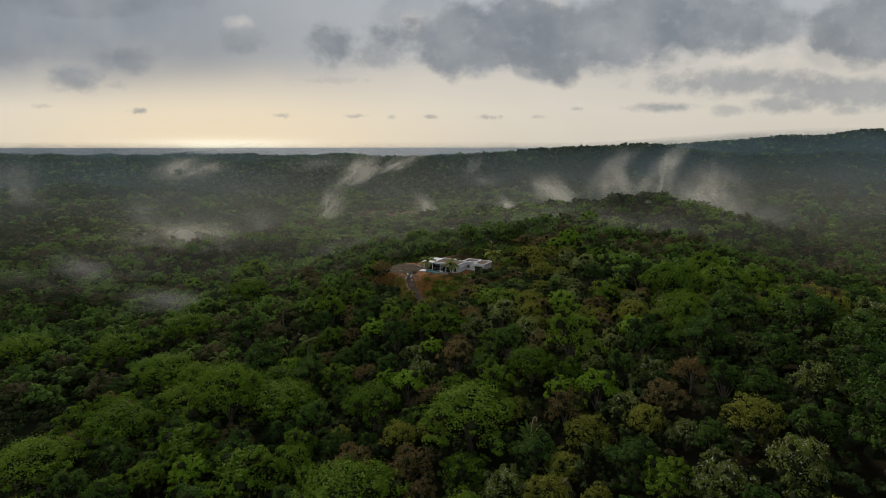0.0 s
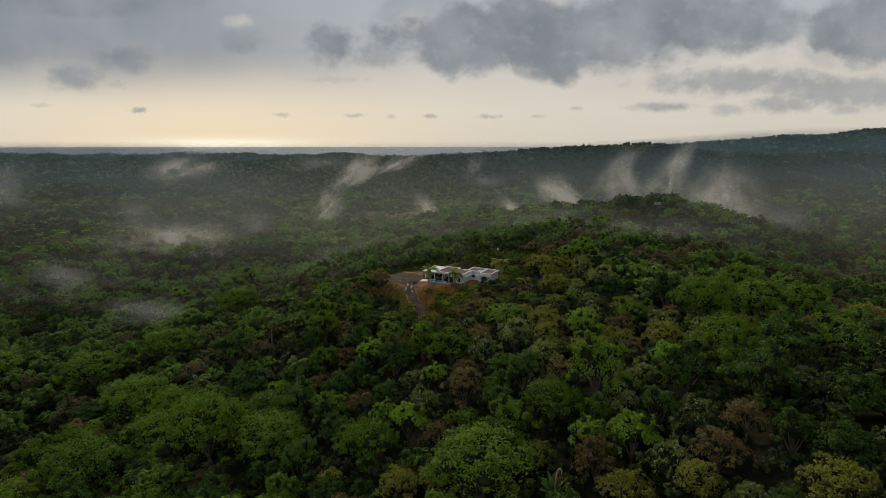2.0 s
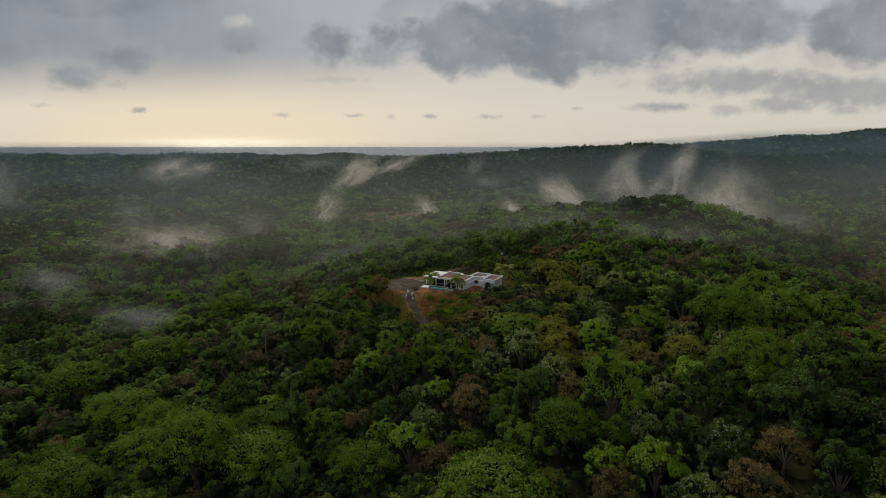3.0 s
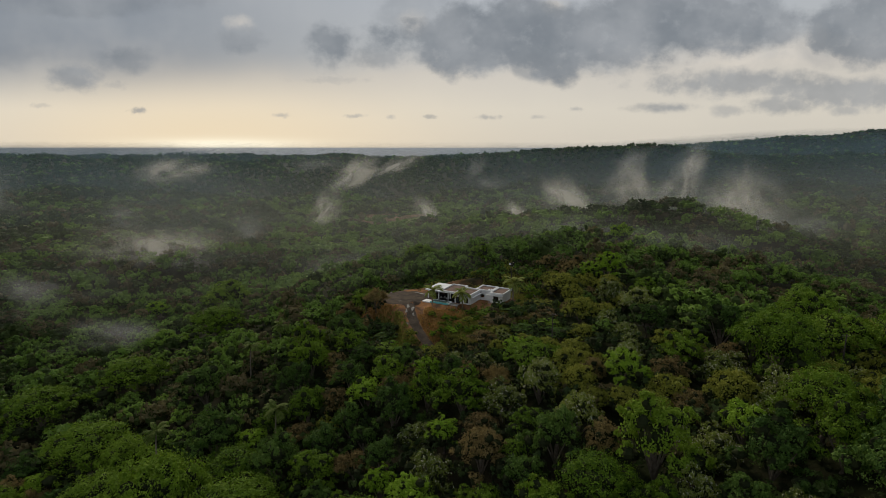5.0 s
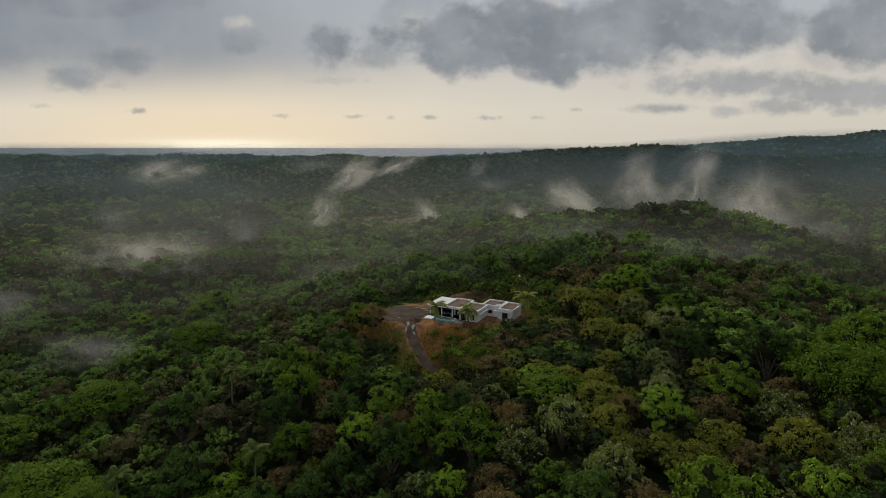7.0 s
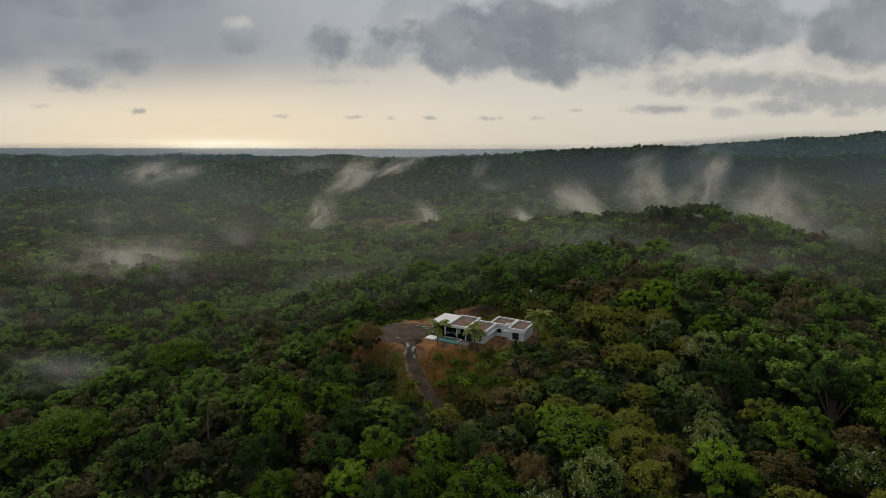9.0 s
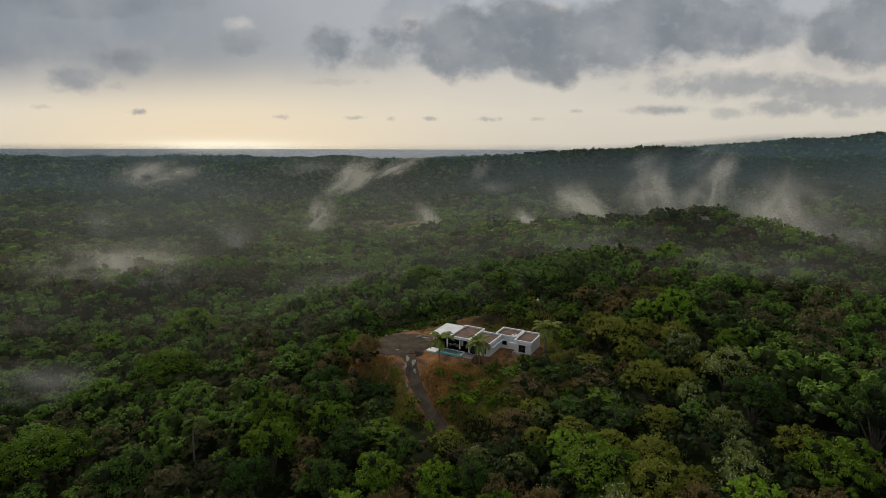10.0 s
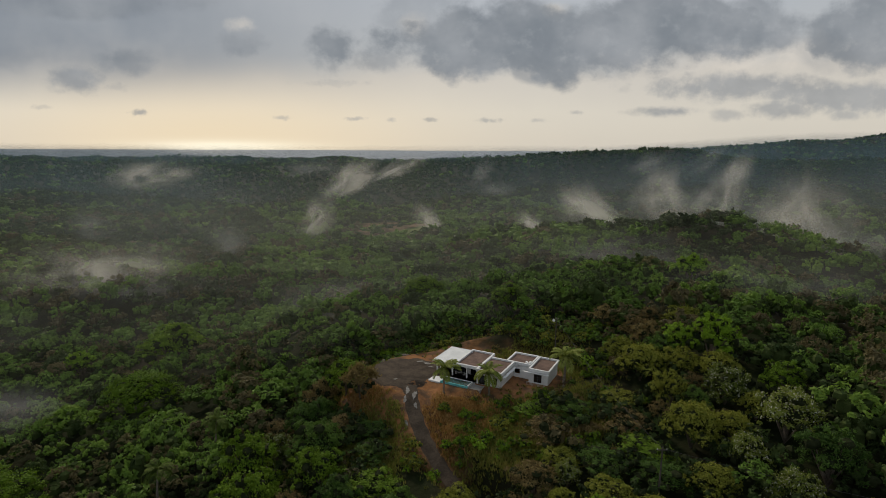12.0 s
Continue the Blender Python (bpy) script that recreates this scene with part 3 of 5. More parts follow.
MISTS = [  # foot x, y, z, height, widths at foot and head, lean, sway, thin
    (-185, 388, -22, 32, 70, 40, -20, 4, 0), (-160, 384, -24, 20, 50, 30, -10, 4, 1), (-197, 598, -46, 40, 28, 30, -14, 4, 1), (-155, 716, -46, 56, 17, 26, 4, 8, 0), (-140, 735, -2, 56, 22, 44, 50, 8, 0), (-125, 1000, 2, 52, 34, 36, 84, 8, 0),
    (-24, 700, -40, 42, 22, 17, -6, 6, 0), (60, 850, -8, 24, 40, 40, 10, 5, 1)]
MISTS += [
    (130, 556, -12, 46, 42, 20, -30, 6, 0), (74, 566, -18, 26, 18, 12, -12, 3, 0), (174, 547, -6, 60, 42, 14, 4, 9, 0), (203, 520, 2, 58, 32, 15, 26, 8, 0), (240, 452, -14, 66, 54, 18, -18, 7, 0),
    (262, 440, -14, 26, 56, 40, 0, 4, 1), (78, 384, -8, 26, 64, 44, 20, 5, 1), (104, 268, 4, 22, 46, 36, -10, 4, 1)]
MISTS += [
    (-365, 745, 8, 36, 70, 60, 34, 6, 0), (-505, 640, -20, 70, 44, 50, 10, 8, 1), (-350, 640, -40, 44, 30, 34, 0, 6, 1), (-194, 292, -22, 24, 60, 40, -10, 5, 1), (-130, 250, -24, 16, 36, 26, -16, 4, 1),
    (-53, 345, -20, 20, 60, 40, 8, 3, 1), (-10, 352, -18, 16, 46, 30, 6, 3, 1), (30, 900, 6, 46, 18, 22, 40, 6, 1), (-244, 1050, 6, 40, 110, 90, 20, 6, 1), (310, 1000, 12, 56, 44, 36, 44, 8, 1), (420, 1050, 10, 66, 50, 40, 54, 8, 1)]
for x, y, z, tall, w0, w1, lean, sway, thin in MISTS:
    root = new("mist_wisp", None)
    root.location = (x, y, z)
    for k in range(3):
        me = ribbon_of_mist(w0 * (1 + 0.1 * k), w1 * (1 + 0.15 * k), tall * (1 - 0.1 * k), lean, sway, 0.5 * k + 0.01 * x, (k - 1) * 0.22 * w0)
        me.materials.append(THIN_MIST if thin else MIST)
        new("vapour", me).parent = root
    tagged(root, "pale wisp of mist rising out of wet forest", "mist", "wisps of mist", "stuff")


# ---- trees ----
rng = np.random.default_rng(5)


def frames_for(n, out, jit, r):
    """Leaf axes: normals near out, with random twist."""
    nrm = out + jit * r.normal(size=(n, 3))
    nrm /= np.linalg.norm(nrm, axis=1, keepdims=True) + 1e-9
    a = np.cross(nrm, r.normal(size=(n, 3)))
    a /= np.linalg.norm(a, axis=1, keepdims=True) + 1e-9
    return nrm, a, np.cross(nrm, a)


def leaf_tris(p, out, size, narrow, jit, r):
    """Pointed leaves or sprays of leaves at p."""
    n = len(p)
    nrm, a, b = frames_for(n, out, jit, r)
    s = (size * r.uniform(0.55, 1.4, n))[:, None]
    w = s * narrow * 0.5
    dip = -0.2 * s * nrm
    return np.stack([p - a * s * 0.5 + b * w + dip, p - a * s * 0.5 - b * w + dip, p + a * s * 0.6], 1)


def lobes_of(r, radius, height, count, flat):
    """Rounded masses that make up a crown; (n, 4): centre and radius. The crown's middle is the origin."""
    out = [(0, 0, height * 0.05, radius * 0.6)]
    for k in range(count):
        a = k * 2.4 + r.uniform(-0.4, 0.4)
        d = radius * 0.8 * math.sqrt((k + 0.7) / count) * r.uniform(0.9, 1.08)
        top = height * (0.42 - 0.98 * (d / radius) ** 2 + r.uniform(-0.1, 0.1))
        out.append((d * math.cos(a), d * math.sin(a), top, radius * r.uniform(0.85, 1.25) * 0.62 / math.sqrt(max(count, 3)) ** 0.75))
    return np.array(out)


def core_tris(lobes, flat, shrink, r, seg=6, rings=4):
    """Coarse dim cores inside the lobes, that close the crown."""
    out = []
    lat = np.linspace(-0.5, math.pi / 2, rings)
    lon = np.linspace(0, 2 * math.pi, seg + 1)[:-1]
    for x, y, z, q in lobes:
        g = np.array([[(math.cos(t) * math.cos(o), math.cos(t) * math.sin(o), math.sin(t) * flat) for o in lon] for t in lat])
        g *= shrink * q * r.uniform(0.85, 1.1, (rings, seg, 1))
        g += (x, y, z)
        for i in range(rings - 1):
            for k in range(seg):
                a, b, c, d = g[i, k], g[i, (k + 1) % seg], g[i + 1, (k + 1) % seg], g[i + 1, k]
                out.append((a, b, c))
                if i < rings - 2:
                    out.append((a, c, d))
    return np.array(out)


def crown(r, radius, height, count, n, size, narrow=0.8, flat=0.75, jit=0.55, core=0.8, low=-0.35, seg=6, rings=4, per=42):
    """One crown: leaf sprays gathered into tufts on rounded masses, with gaps between the tufts."""
    lobes = lobes_of(r, radius, height, count, flat)
    w = lobes[:, 3] ** 2
    tufts = max(n // per, 4)
    pick = r.choice(len(lobes), tufts, p=w / w.sum())
    d = r.normal(size=(tufts, 3))
    d /= np.linalg.norm(d, axis=1, keepdims=True)
    d[:, 2] = np.where(d[:, 2] < low, -d[:, 2], d[:, 2])
    at = lobes[pick, :3] + d * (lobes[pick, 3] * r.uniform(0.72, 1.02, tufts))[:, None] * (1, 1, flat)
    wide = lobes[pick, 3] * r.uniform(0.26, 0.5, tufts)
    own = r.integers(0, tufts, n)
    e = r.normal(size=(n, 3)) + 0.9 * d[own] + (0, 0, 0.35)
    e /= np.linalg.norm(e, axis=1, keepdims=True)
    p = at[own] + e * (wide[own] * r.random(n) ** 0.4)[:, None] * (1, 1, 0.8)
    leaves = leaf_tris(p, 0.6 * e + 0.6 * d[own], size, narrow, jit, r)
    return leaves, (core_tris(lobes, flat, core, r, seg, rings) if core else None), lobes


def tree(kind, seed, radius, stem, height, count, n, size, **more):
    """A forest tree at the origin: a tapered trunk with limbs, and a crown of leaf sprays."""
    r = np.random.default_rng(seed)
    leaves, core, lobes = crown(r, radius, height, count, n, size, **more)
    mid = stem + height * 0.4
    leaves = leaves + np.array((0, 0, mid))
    if core is not None:
        core = core + np.array((0, 0, mid))
    root = new("tree", None)
    c = new("crown", crown_mesh("crown", leaves, core, LEAF[kind]))
    c.parent = root
    bm = bmesh.new()
    thick = 0.05 * radius + 0.08
    tube(bm, [(0, 0, -0.5), (0.1, 0.05, stem * 0.5), (0.0, 0.1, stem), (0.1, 0.0, mid + height * 0.1)], [thick * 1.3, thick, thick * 0.8, thick * 0.25])
    for x, y, z, q in lobes[1:7]:
        tube(bm, [(0, 0.05, stem * 0.75), (x * 0.45, y * 0.45, (stem * 0.75 + mid + z) / 2), (x * 0.9, y * 0.9, mid + z)], [thick * 0.5, thick * 0.34, thick * 0.12], 5)
    part("trunk", bm, BARK, root)
    return root


def bare_tree(seed, radius, stem):
    """A leafless or half-dry tree: a brush of fine twigs with a few brown leaves."""
    r = np.random.default_rng(seed)
    root = new("tree", None)
    lobes = lobes_of(r, radius, radius * 1.1, 7, 0.9)
    mid = stem + radius * 0.5
    bm = bmesh.new()
    th = 0.035 * radius + 0.06
    tube(bm, [(0, 0, -1.5), (0.1, 0, stem * 0.6), (0, 0.1, stem)], [th * 1.3, th, th * 0.8])
    for x, y, z, q in lobes:
        tube(bm, [(0, 0.05, stem * 0.8), (x * 0.5, y * 0.5, (stem + mid + z) / 2), (x, y, mid + z + q * 0.3)], [th * 0.55, th * 0.35, th * 0.12], 5)
    part("trunk", bm, BARK, root)
    n = 1100
    pick = r.integers(0, len(lobes), n)
    d = r.normal(size=(n, 3))
    d /= np.linalg.norm(d, axis=1, keepdims=True)
    d[:, 2] = np.abs(d[:, 2]) * 0.9
    p = lobes[pick, :3] + d * (lobes[pick, 3] * r.uniform(0.35, 1.1, n))[:, None] + (0, 0, mid)
    side = np.cross(d, r.normal(size=(n, 3)))
    side /= np.linalg.norm(side, axis=1, keepdims=True)
    ln = r.uniform(0.5, 1.2, n)[:, None]
    twig = np.stack([p - d * ln, p - d * ln * 0.2 + side * 0.035, p + d * ln * 0.6, p - d * ln * 0.2 - side * 0.035], 1)
    m = 1100
    lp = p[:m] + r.normal(size=(m, 3)) * 0.2
    lq = leaf_tris(lp, d[:m], 0.34, 0.7, 0.8, r)
    c = new("crown", quad_mesh("crown", twig, lq, mat=LEAF["brown"]))
    c.parent = root
    return root


TREES = {
    "broad": [tree("green", 11, 9.0, 3.6, 8.5, 17, 12000, 0.27, flat=0.75, jit=0.42, core=0.58), tree("green", 12, 7.5, 3.4, 7.2, 14, 9000, 0.26, flat=0.75, jit=0.42, core=0.58)],
    "round": [tree("green", 13, 5.4, 2.8, 7.6, 11, 6200, 0.25, jit=0.45, core=0.63), tree("green", 14, 4.6, 2.5, 6.8, 9, 5000, 0.24, jit=0.45, core=0.63), tree("green", 15, 6.0, 3.2, 7.6, 12, 6800, 0.25, jit=0.45, core=0.63)],
    "dark": [tree("dark", 16, 5.6, 2.8, 7.8, 11, 6000, 0.25, jit=0.45, core=0.62), tree("dark", 17, 4.6, 2.6, 6.8, 9, 4800, 0.24, jit=0.45, core=0.62)],
    "bright": [tree("bright", 18, 4.6, 3.2, 7.6, 10, 5400, 0.24, jit=0.45, core=0.62), tree("bright", 19, 3.6, 2.4, 5.4, 8, 3600, 0.22, jit=0.45, core=0.62)],
    "olive": [tree("olive", 20, 4.6, 2.0, 5.8, 12, 5200, 0.21, core=0.58, per=28), tree("olive", 21, 3.8, 1.7, 5.2, 10, 4000, 0.20, core=0.58, per=28)],
    "brown": [tree("brown", 22, 4.4, 2.2, 5.6, 12, 4600, 0.20, core=0.6, per=28), bare_tree(23, 3.8, 3.4), tree("brown", 24, 4.6, 2.6, 6.0, 12, 4200, 0.2, core=0.55, per=20)],
    "pale": [tree("pale", 25, 4.4, 2.0, 5.8, 11, 5200, 0.20, core=0.58, per=28), tree("pale", 26, 3.6, 1.8, 5.0, 9, 4000, 0.19, core=0.58, per=28)],
}
TOP = {"broad": 13.5, "round": 11.5, "dark": 11.5, "bright": 11.0, "olive": 8.6, "brown": 8.6, "pale": 8.4}
TREE_WORDS = {
    "broad": "spreading umbrella-shaped tree with dense fresh green leaves on the slope", "round": "round-crowned leafy green forest tree", "dark": "dense dark green forest tree",
    "bright": "young light green tree standing out of the forest", "olive": "olive green bushy dry-forest tree", "brown": "half-leafless brown dry-season tree", "pale": "green tree dotted with pale blossom"}
used = set()


def plant(kind, x, y, scale, turn, tall=1.0, pick=None):
    k = pick if pick is not None else int(rng.integers(len(TREES[kind])))
    proto = TREES[kind][k % len(TREES[kind])]
    foot = float(land(x, y))
    # trees below the plot stay low, so that house and drive look out over them
    if 160 < y < 226 and -30 < x < 32:
        roof_line = 50.0 - 50.0 * y / 226
        if y > 178 and -24 < x < 4:
            roof_line = min(roof_line, float(road_z(204.0)) + (204 - y) * 0.55 + 1.0)
        tall = min(tall, max(0.4, (roof_line - foot) / (TOP[kind] * scale)))
    m = Matrix.Translation((x, y, foot - (0.6 if kind == "broad" else 1.4) * scale * tall)) @ Matrix.Rotation(turn, 4, "Z") @ Matrix.Diagonal((scale, scale, scale * tall, 1))
    if (kind, k % len(TREES[kind])) in used:
        ob = copy_thing(proto, m @ Matrix.Diagonal((1 / proto.scale.x, 1 / proto.scale.y, 1 / proto.scale.z, 1)))
    else:
        ob = proto
        ob.matrix_basis = m
        used.add((kind, k % len(TREES[kind])))
    tagged(ob, TREE_WORDS[kind], "tree", "forest trees")


def free(x, y, gap=0.0):
    """Whether trees may grow here: not on the plot, the house or the drive."""
    if ((x - 0) / (27 + gap)) ** 2 + ((y - 235) / (15.5 + gap)) ** 2 < 1:
        return False
    if 198 < y < 228 and abs(x - road_x(y)) < 4.6 + gap:
        return False
    if (-17 < x < 11 and 189 < y < 228) or (-9 < x < 29 and 212 < y < 228):
        return False
    return ((x - 2) / 12) ** 2 + ((y - 252) / 4) ** 2 > 1


LANDMARKS = [("broad", 6, 109, 13.4), ("broad", -18, 95, 13.5), ("round", -44, 111, 10.7), ("broad", -43, 141, 12.5), ("broad", -88, 138, 13.5), ("broad", -93, 172, 13.5), ("broad", -121, 194, 13.5),
             ("broad", -161, 199, 13.5), ("broad", -102, 210, 13.5), ("broad", -94, 256, 13.5), ("bright", -22, 171, 5.8), ("broad", 21, 122, 8.5), ("olive", 28, 96, 6.3), ("round", -64, 126, 10.6),
             ("broad", -101, 123, 13.5), ("bright", -9, 132, 5.6), ("round", -30, 149, 6.8), ("bright", 32, 106, 5.6), ("brown", 43, 98, 5.3), ("pale", 42, 74, 6.0), ("dark", 33, 85, 5.9),
             ("dark", -80, 178, 4.8)]
LANDMARKS += [("pale", 41, 126, 5.1), ("olive", 35, 140, 6.1), ("brown", 8, 189, 5.4), ("round", 1, 159, 7.5), ("olive", 29, 172, 5.8), ("bright", -3, 148, 4.3), ("dark", -72, 194, 9.4),
             ("round", -46, 174, 5.7), ("dark", -25, 191, 5.6), ("pale", 54, 133, 4.7), ("bright", -141, 299, 6.7), ("round", -19, 195, 6.3), ("dark", -21, 207, 4.7), ("olive", 36, 220, 6.6),
             ("dark", 20, 192, 5.6), ("round", -108, 304, 13.5), ("bright", 78, 290, 7.4), ("broad", -14, 314, 12.1), ("olive", 36, 195, 6.5), ("pale", 51, 193, 6.8), ("round", 58, 206, 5.1),
             ("dark", 50, 181, 6.2)]
LANDMARKS += [("round", 14, 272, 6.9), ("bright", 25, 227, 2.3), ("dark", 47, 275, 5.6), ("bright", -13, 190, 4.6), ("round", -30, 199, 6.2), ("olive", 23, 176, 4.9), ("pale", 42, 170, 4.1),
             ("olive", 50, 200, 4.2), ("bright", 27.5, 231, 2.6), ("brown", 42, 239, 5.2), ("brown", 48, 247, 5.0), ("olive", 55, 243, 6.4), ("brown", 37, 252, 4.6)]
SIZE = {"broad": 8.0, "round": 5.2, "dark": 5.0, "bright": 4.4, "olive": 4.5, "brown": 4.3, "pale": 4.2}
stood = []
for kind, x, y, radius in LANDMARKS:
    if free(x, y, -2.0):
        plant(kind, x, y, radius / {"broad": 9.0, "round": 5.4, "dark": 5.6, "bright": 4.6, "olive": 4.6, "brown": 4.4, "pale": 4.4}[kind], 0.3 * x, 1.0 if radius < 10 else 0.85, pick=0)
        stood.append((x, y, radius))
stood += [(18.0, 103.5, 3.2), (-72.5, 166, 2.6), (-62, 203, 2.4), (-44, 168, 2.4)]
tries = 0
while len(stood) < 352 and tries < 60000:
    tries += 1
    y = rng.uniform(52 if tries % 3 == 0 else 74, 234)
    x = rng.uniform(-min(0.85 * y + 4, 110), min(0.85 * y + 4, 100))
    if (y > 172 and not -44 < x < 52) or (y < 74 and x < 15):
        continue
    right = float(ss(-25, 30, x))
    kinds = ["broad", "round", "dark", "bright", "olive", "brown", "pale"]
    pr = (1 - right) * np.array([0.14, 0.2, 0.40, 0.04, 0.05, 0.13, 0.04]) + right * np.array([0.03, 0.2, 0.12, 0.07, 0.29, 0.20, 0.09])
    if x > 28 and y < 118:
        pr = np.array([0.0, 0.08, 0.6, 0.0, 0.12, 0.02, 0.18])
    kind = kinds[int(rng.choice(7, p=pr / pr.sum()))]
    s = rng.uniform(0.9, 1.5) if tries < 9000 else rng.uniform(0.5, 0.9)
    rad = SIZE[kind] * s
    if not free(x, y, 1.0) or any((x - a) ** 2 + (y - b) ** 2 < (0.62 * (rad + c)) ** 2 for a, b, c in stood):
        continue
    stood.append((x, y, rad))
    plant(kind, x, y, s, rng.uniform(0, 6.28), rng.uniform(0.9, 1.3))


def woods(name, label, area, spacing, n, size, seed, core=0.66, seg=5, count=5, dry=0.3, taken=(), lift=6.0, rings=3, from_x=-9999, grow=0.62, largest=14, clear=1.5, deep=lambda x, y, z: 0.25, per=20):
    """A stretch of forest as one mesh: uneven crowns, tone by tree."""
    r = np.random.default_rng(seed)
    lib, packs = {}, {}
    for i, kind in enumerate(("green", "deep", "brown")):
        lib[kind] = [crown(np.random.default_rng(seed + 7 * k + 100 * i), 1.0, 0.95, count, n, size, flat=0.7 + 0.06 * k, core=core if count > 2 else 0.8, seg=seg, rings=rings, per=per) for k in range(5)]
        packs[kind] = ([], [], [], [])
    y0, y1, slope, margin = area
    y = y0
    while y < y1:
        step = spacing(y)
        wmax = slope * y + margin
        for x in np.arange(max(-wmax, from_x), wmax, step):
            px, py = x + r.uniform(-0.45, 0.45) * step, y + r.uniform(-0.45, 0.45) * step
            if ((px + 75) / 56) ** 2 + ((py - 800) / 54) ** 2 < r.uniform(0.1, 1.3) or ((px + 55) / 74) ** 2 + ((py - 712) / 32) ** 2 < r.uniform(0.3, 1.2):
                continue
            if not free(px, py, clear) or any((px - a) ** 2 + (py - b) ** 2 < (0.8 * c + 1.2) ** 2 for a, b, c in taken if abs(py - b) < 30):
                continue
            patch = 0.5 + 0.5 * math.sin(px / 43 + 2 * math.sin(py / 61)) * math.sin(py / 37 + px / 90)
            stand = 0.5 + 0.5 * math.sin(px / 24 + 1.7 * math.sin(py / 47 + 1)) * math.sin(py / 58 + px / 130 + 2)
            foot = float(land(px, py))
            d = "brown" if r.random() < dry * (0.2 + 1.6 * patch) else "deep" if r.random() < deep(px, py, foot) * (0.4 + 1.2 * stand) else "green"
            q, t, _ = lib[d][int(r.integers(5))]
            s = min(step * (0.45 + grow * r.random() ** 2), largest * r.uniform(0.7, 1.0))
            a = r.uniform(0, 6.28)
            rot = np.array(((math.cos(a), math.sin(a), 0), (-math.sin(a), math.cos(a), 0), (0, 0, r.uniform(0.8, 1.3)))) * s
            at = np.array((px, py, foot + lift * r.uniform(0.6, 1.15) + 0.3 * s))
            tone = min(1.0, 0.7 * (1 - stand) * r.uniform(0.6, 1.2) + 0.45 * r.random())
            pk = packs[d]
            pk[0].append(q @ rot + at)
            pk[1].append(t @ rot + at)
            pk[2].append(np.full(len(q), tone))
            pk[3].append(np.full(len(t), tone))
        y += step
    for d, pk in packs.items():
        if pk[0]:
            me = crown_mesh(name, np.concatenate(pk[0]), np.concatenate(pk[1]), WOODS[d], np.concatenate(pk[2]), np.concatenate(pk[3]), GAP_SHADE if y1 < 235 else INNER if y1 <= 330 else None)
            tagged(new(name, me), label + {"brown": ", dry and brown", "green": ", green", "deep": ", deep green"}[d], "forest", kind="stuff")


UNDER = [(a, b, 0.25 * c - 1.5) for a, b, c in stood]
# nearly all deep green: shade between the trees is put into the bushes' colour
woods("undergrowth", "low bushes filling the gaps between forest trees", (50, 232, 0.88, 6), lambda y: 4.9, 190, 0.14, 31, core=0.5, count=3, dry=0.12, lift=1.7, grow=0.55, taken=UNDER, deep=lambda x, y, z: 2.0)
woods("near_forest", "forest canopy below the start of the flight", (-70, 78, 0.0, 110), lambda y: 7.2, 190, 0.18, 33, count=5, dry=0.2, lift=3.5, taken=stood)
woods("scrub", "low olive scrub round the cleared plot", (238, 290, 0.0, 52), lambda y: 3.7, 190, 0.17, 35, core=0.5, count=3, dry=0.35, lift=0.4, grow=0.35, taken=UNDER, deep=lambda x, y, z: 0.0)
woods("forest", "unbroken forest canopy on the near slopes", (172, 330, 0.88, 6), lambda y: 7.2, 560, 0.115, 41, core=0.6, count=7, dry=0.26, taken=stood + [(0, 180 + 8 * k, 34) for k in range(5)], lift=3.8, clear=14.0, deep=lambda x, y, z: 0.15)
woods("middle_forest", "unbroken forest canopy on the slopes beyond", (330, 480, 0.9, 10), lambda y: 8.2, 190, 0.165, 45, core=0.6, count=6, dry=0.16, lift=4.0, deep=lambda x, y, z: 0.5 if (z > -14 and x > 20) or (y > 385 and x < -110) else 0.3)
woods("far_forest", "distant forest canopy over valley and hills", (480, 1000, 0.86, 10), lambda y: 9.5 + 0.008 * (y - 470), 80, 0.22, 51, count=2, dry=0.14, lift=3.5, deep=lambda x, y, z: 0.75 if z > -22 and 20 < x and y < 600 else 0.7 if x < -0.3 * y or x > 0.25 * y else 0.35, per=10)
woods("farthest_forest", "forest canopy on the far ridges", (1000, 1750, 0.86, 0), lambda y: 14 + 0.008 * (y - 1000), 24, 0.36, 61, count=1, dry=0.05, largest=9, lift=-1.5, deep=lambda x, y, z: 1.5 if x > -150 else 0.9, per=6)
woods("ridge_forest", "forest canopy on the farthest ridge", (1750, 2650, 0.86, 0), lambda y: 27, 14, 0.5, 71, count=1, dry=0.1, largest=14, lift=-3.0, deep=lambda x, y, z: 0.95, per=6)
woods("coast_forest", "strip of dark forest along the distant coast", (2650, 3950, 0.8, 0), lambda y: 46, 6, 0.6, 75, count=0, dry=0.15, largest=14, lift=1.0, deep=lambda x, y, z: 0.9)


# ---- the house ----
HOUSE = pose(6.2, 225.0, PAD, 0, 0, -28)
house = new("house", None)
house.matrix_basis = HOUSE
tagged(house, "single-storey white modern villa with flat brown gravel roofs", "house")


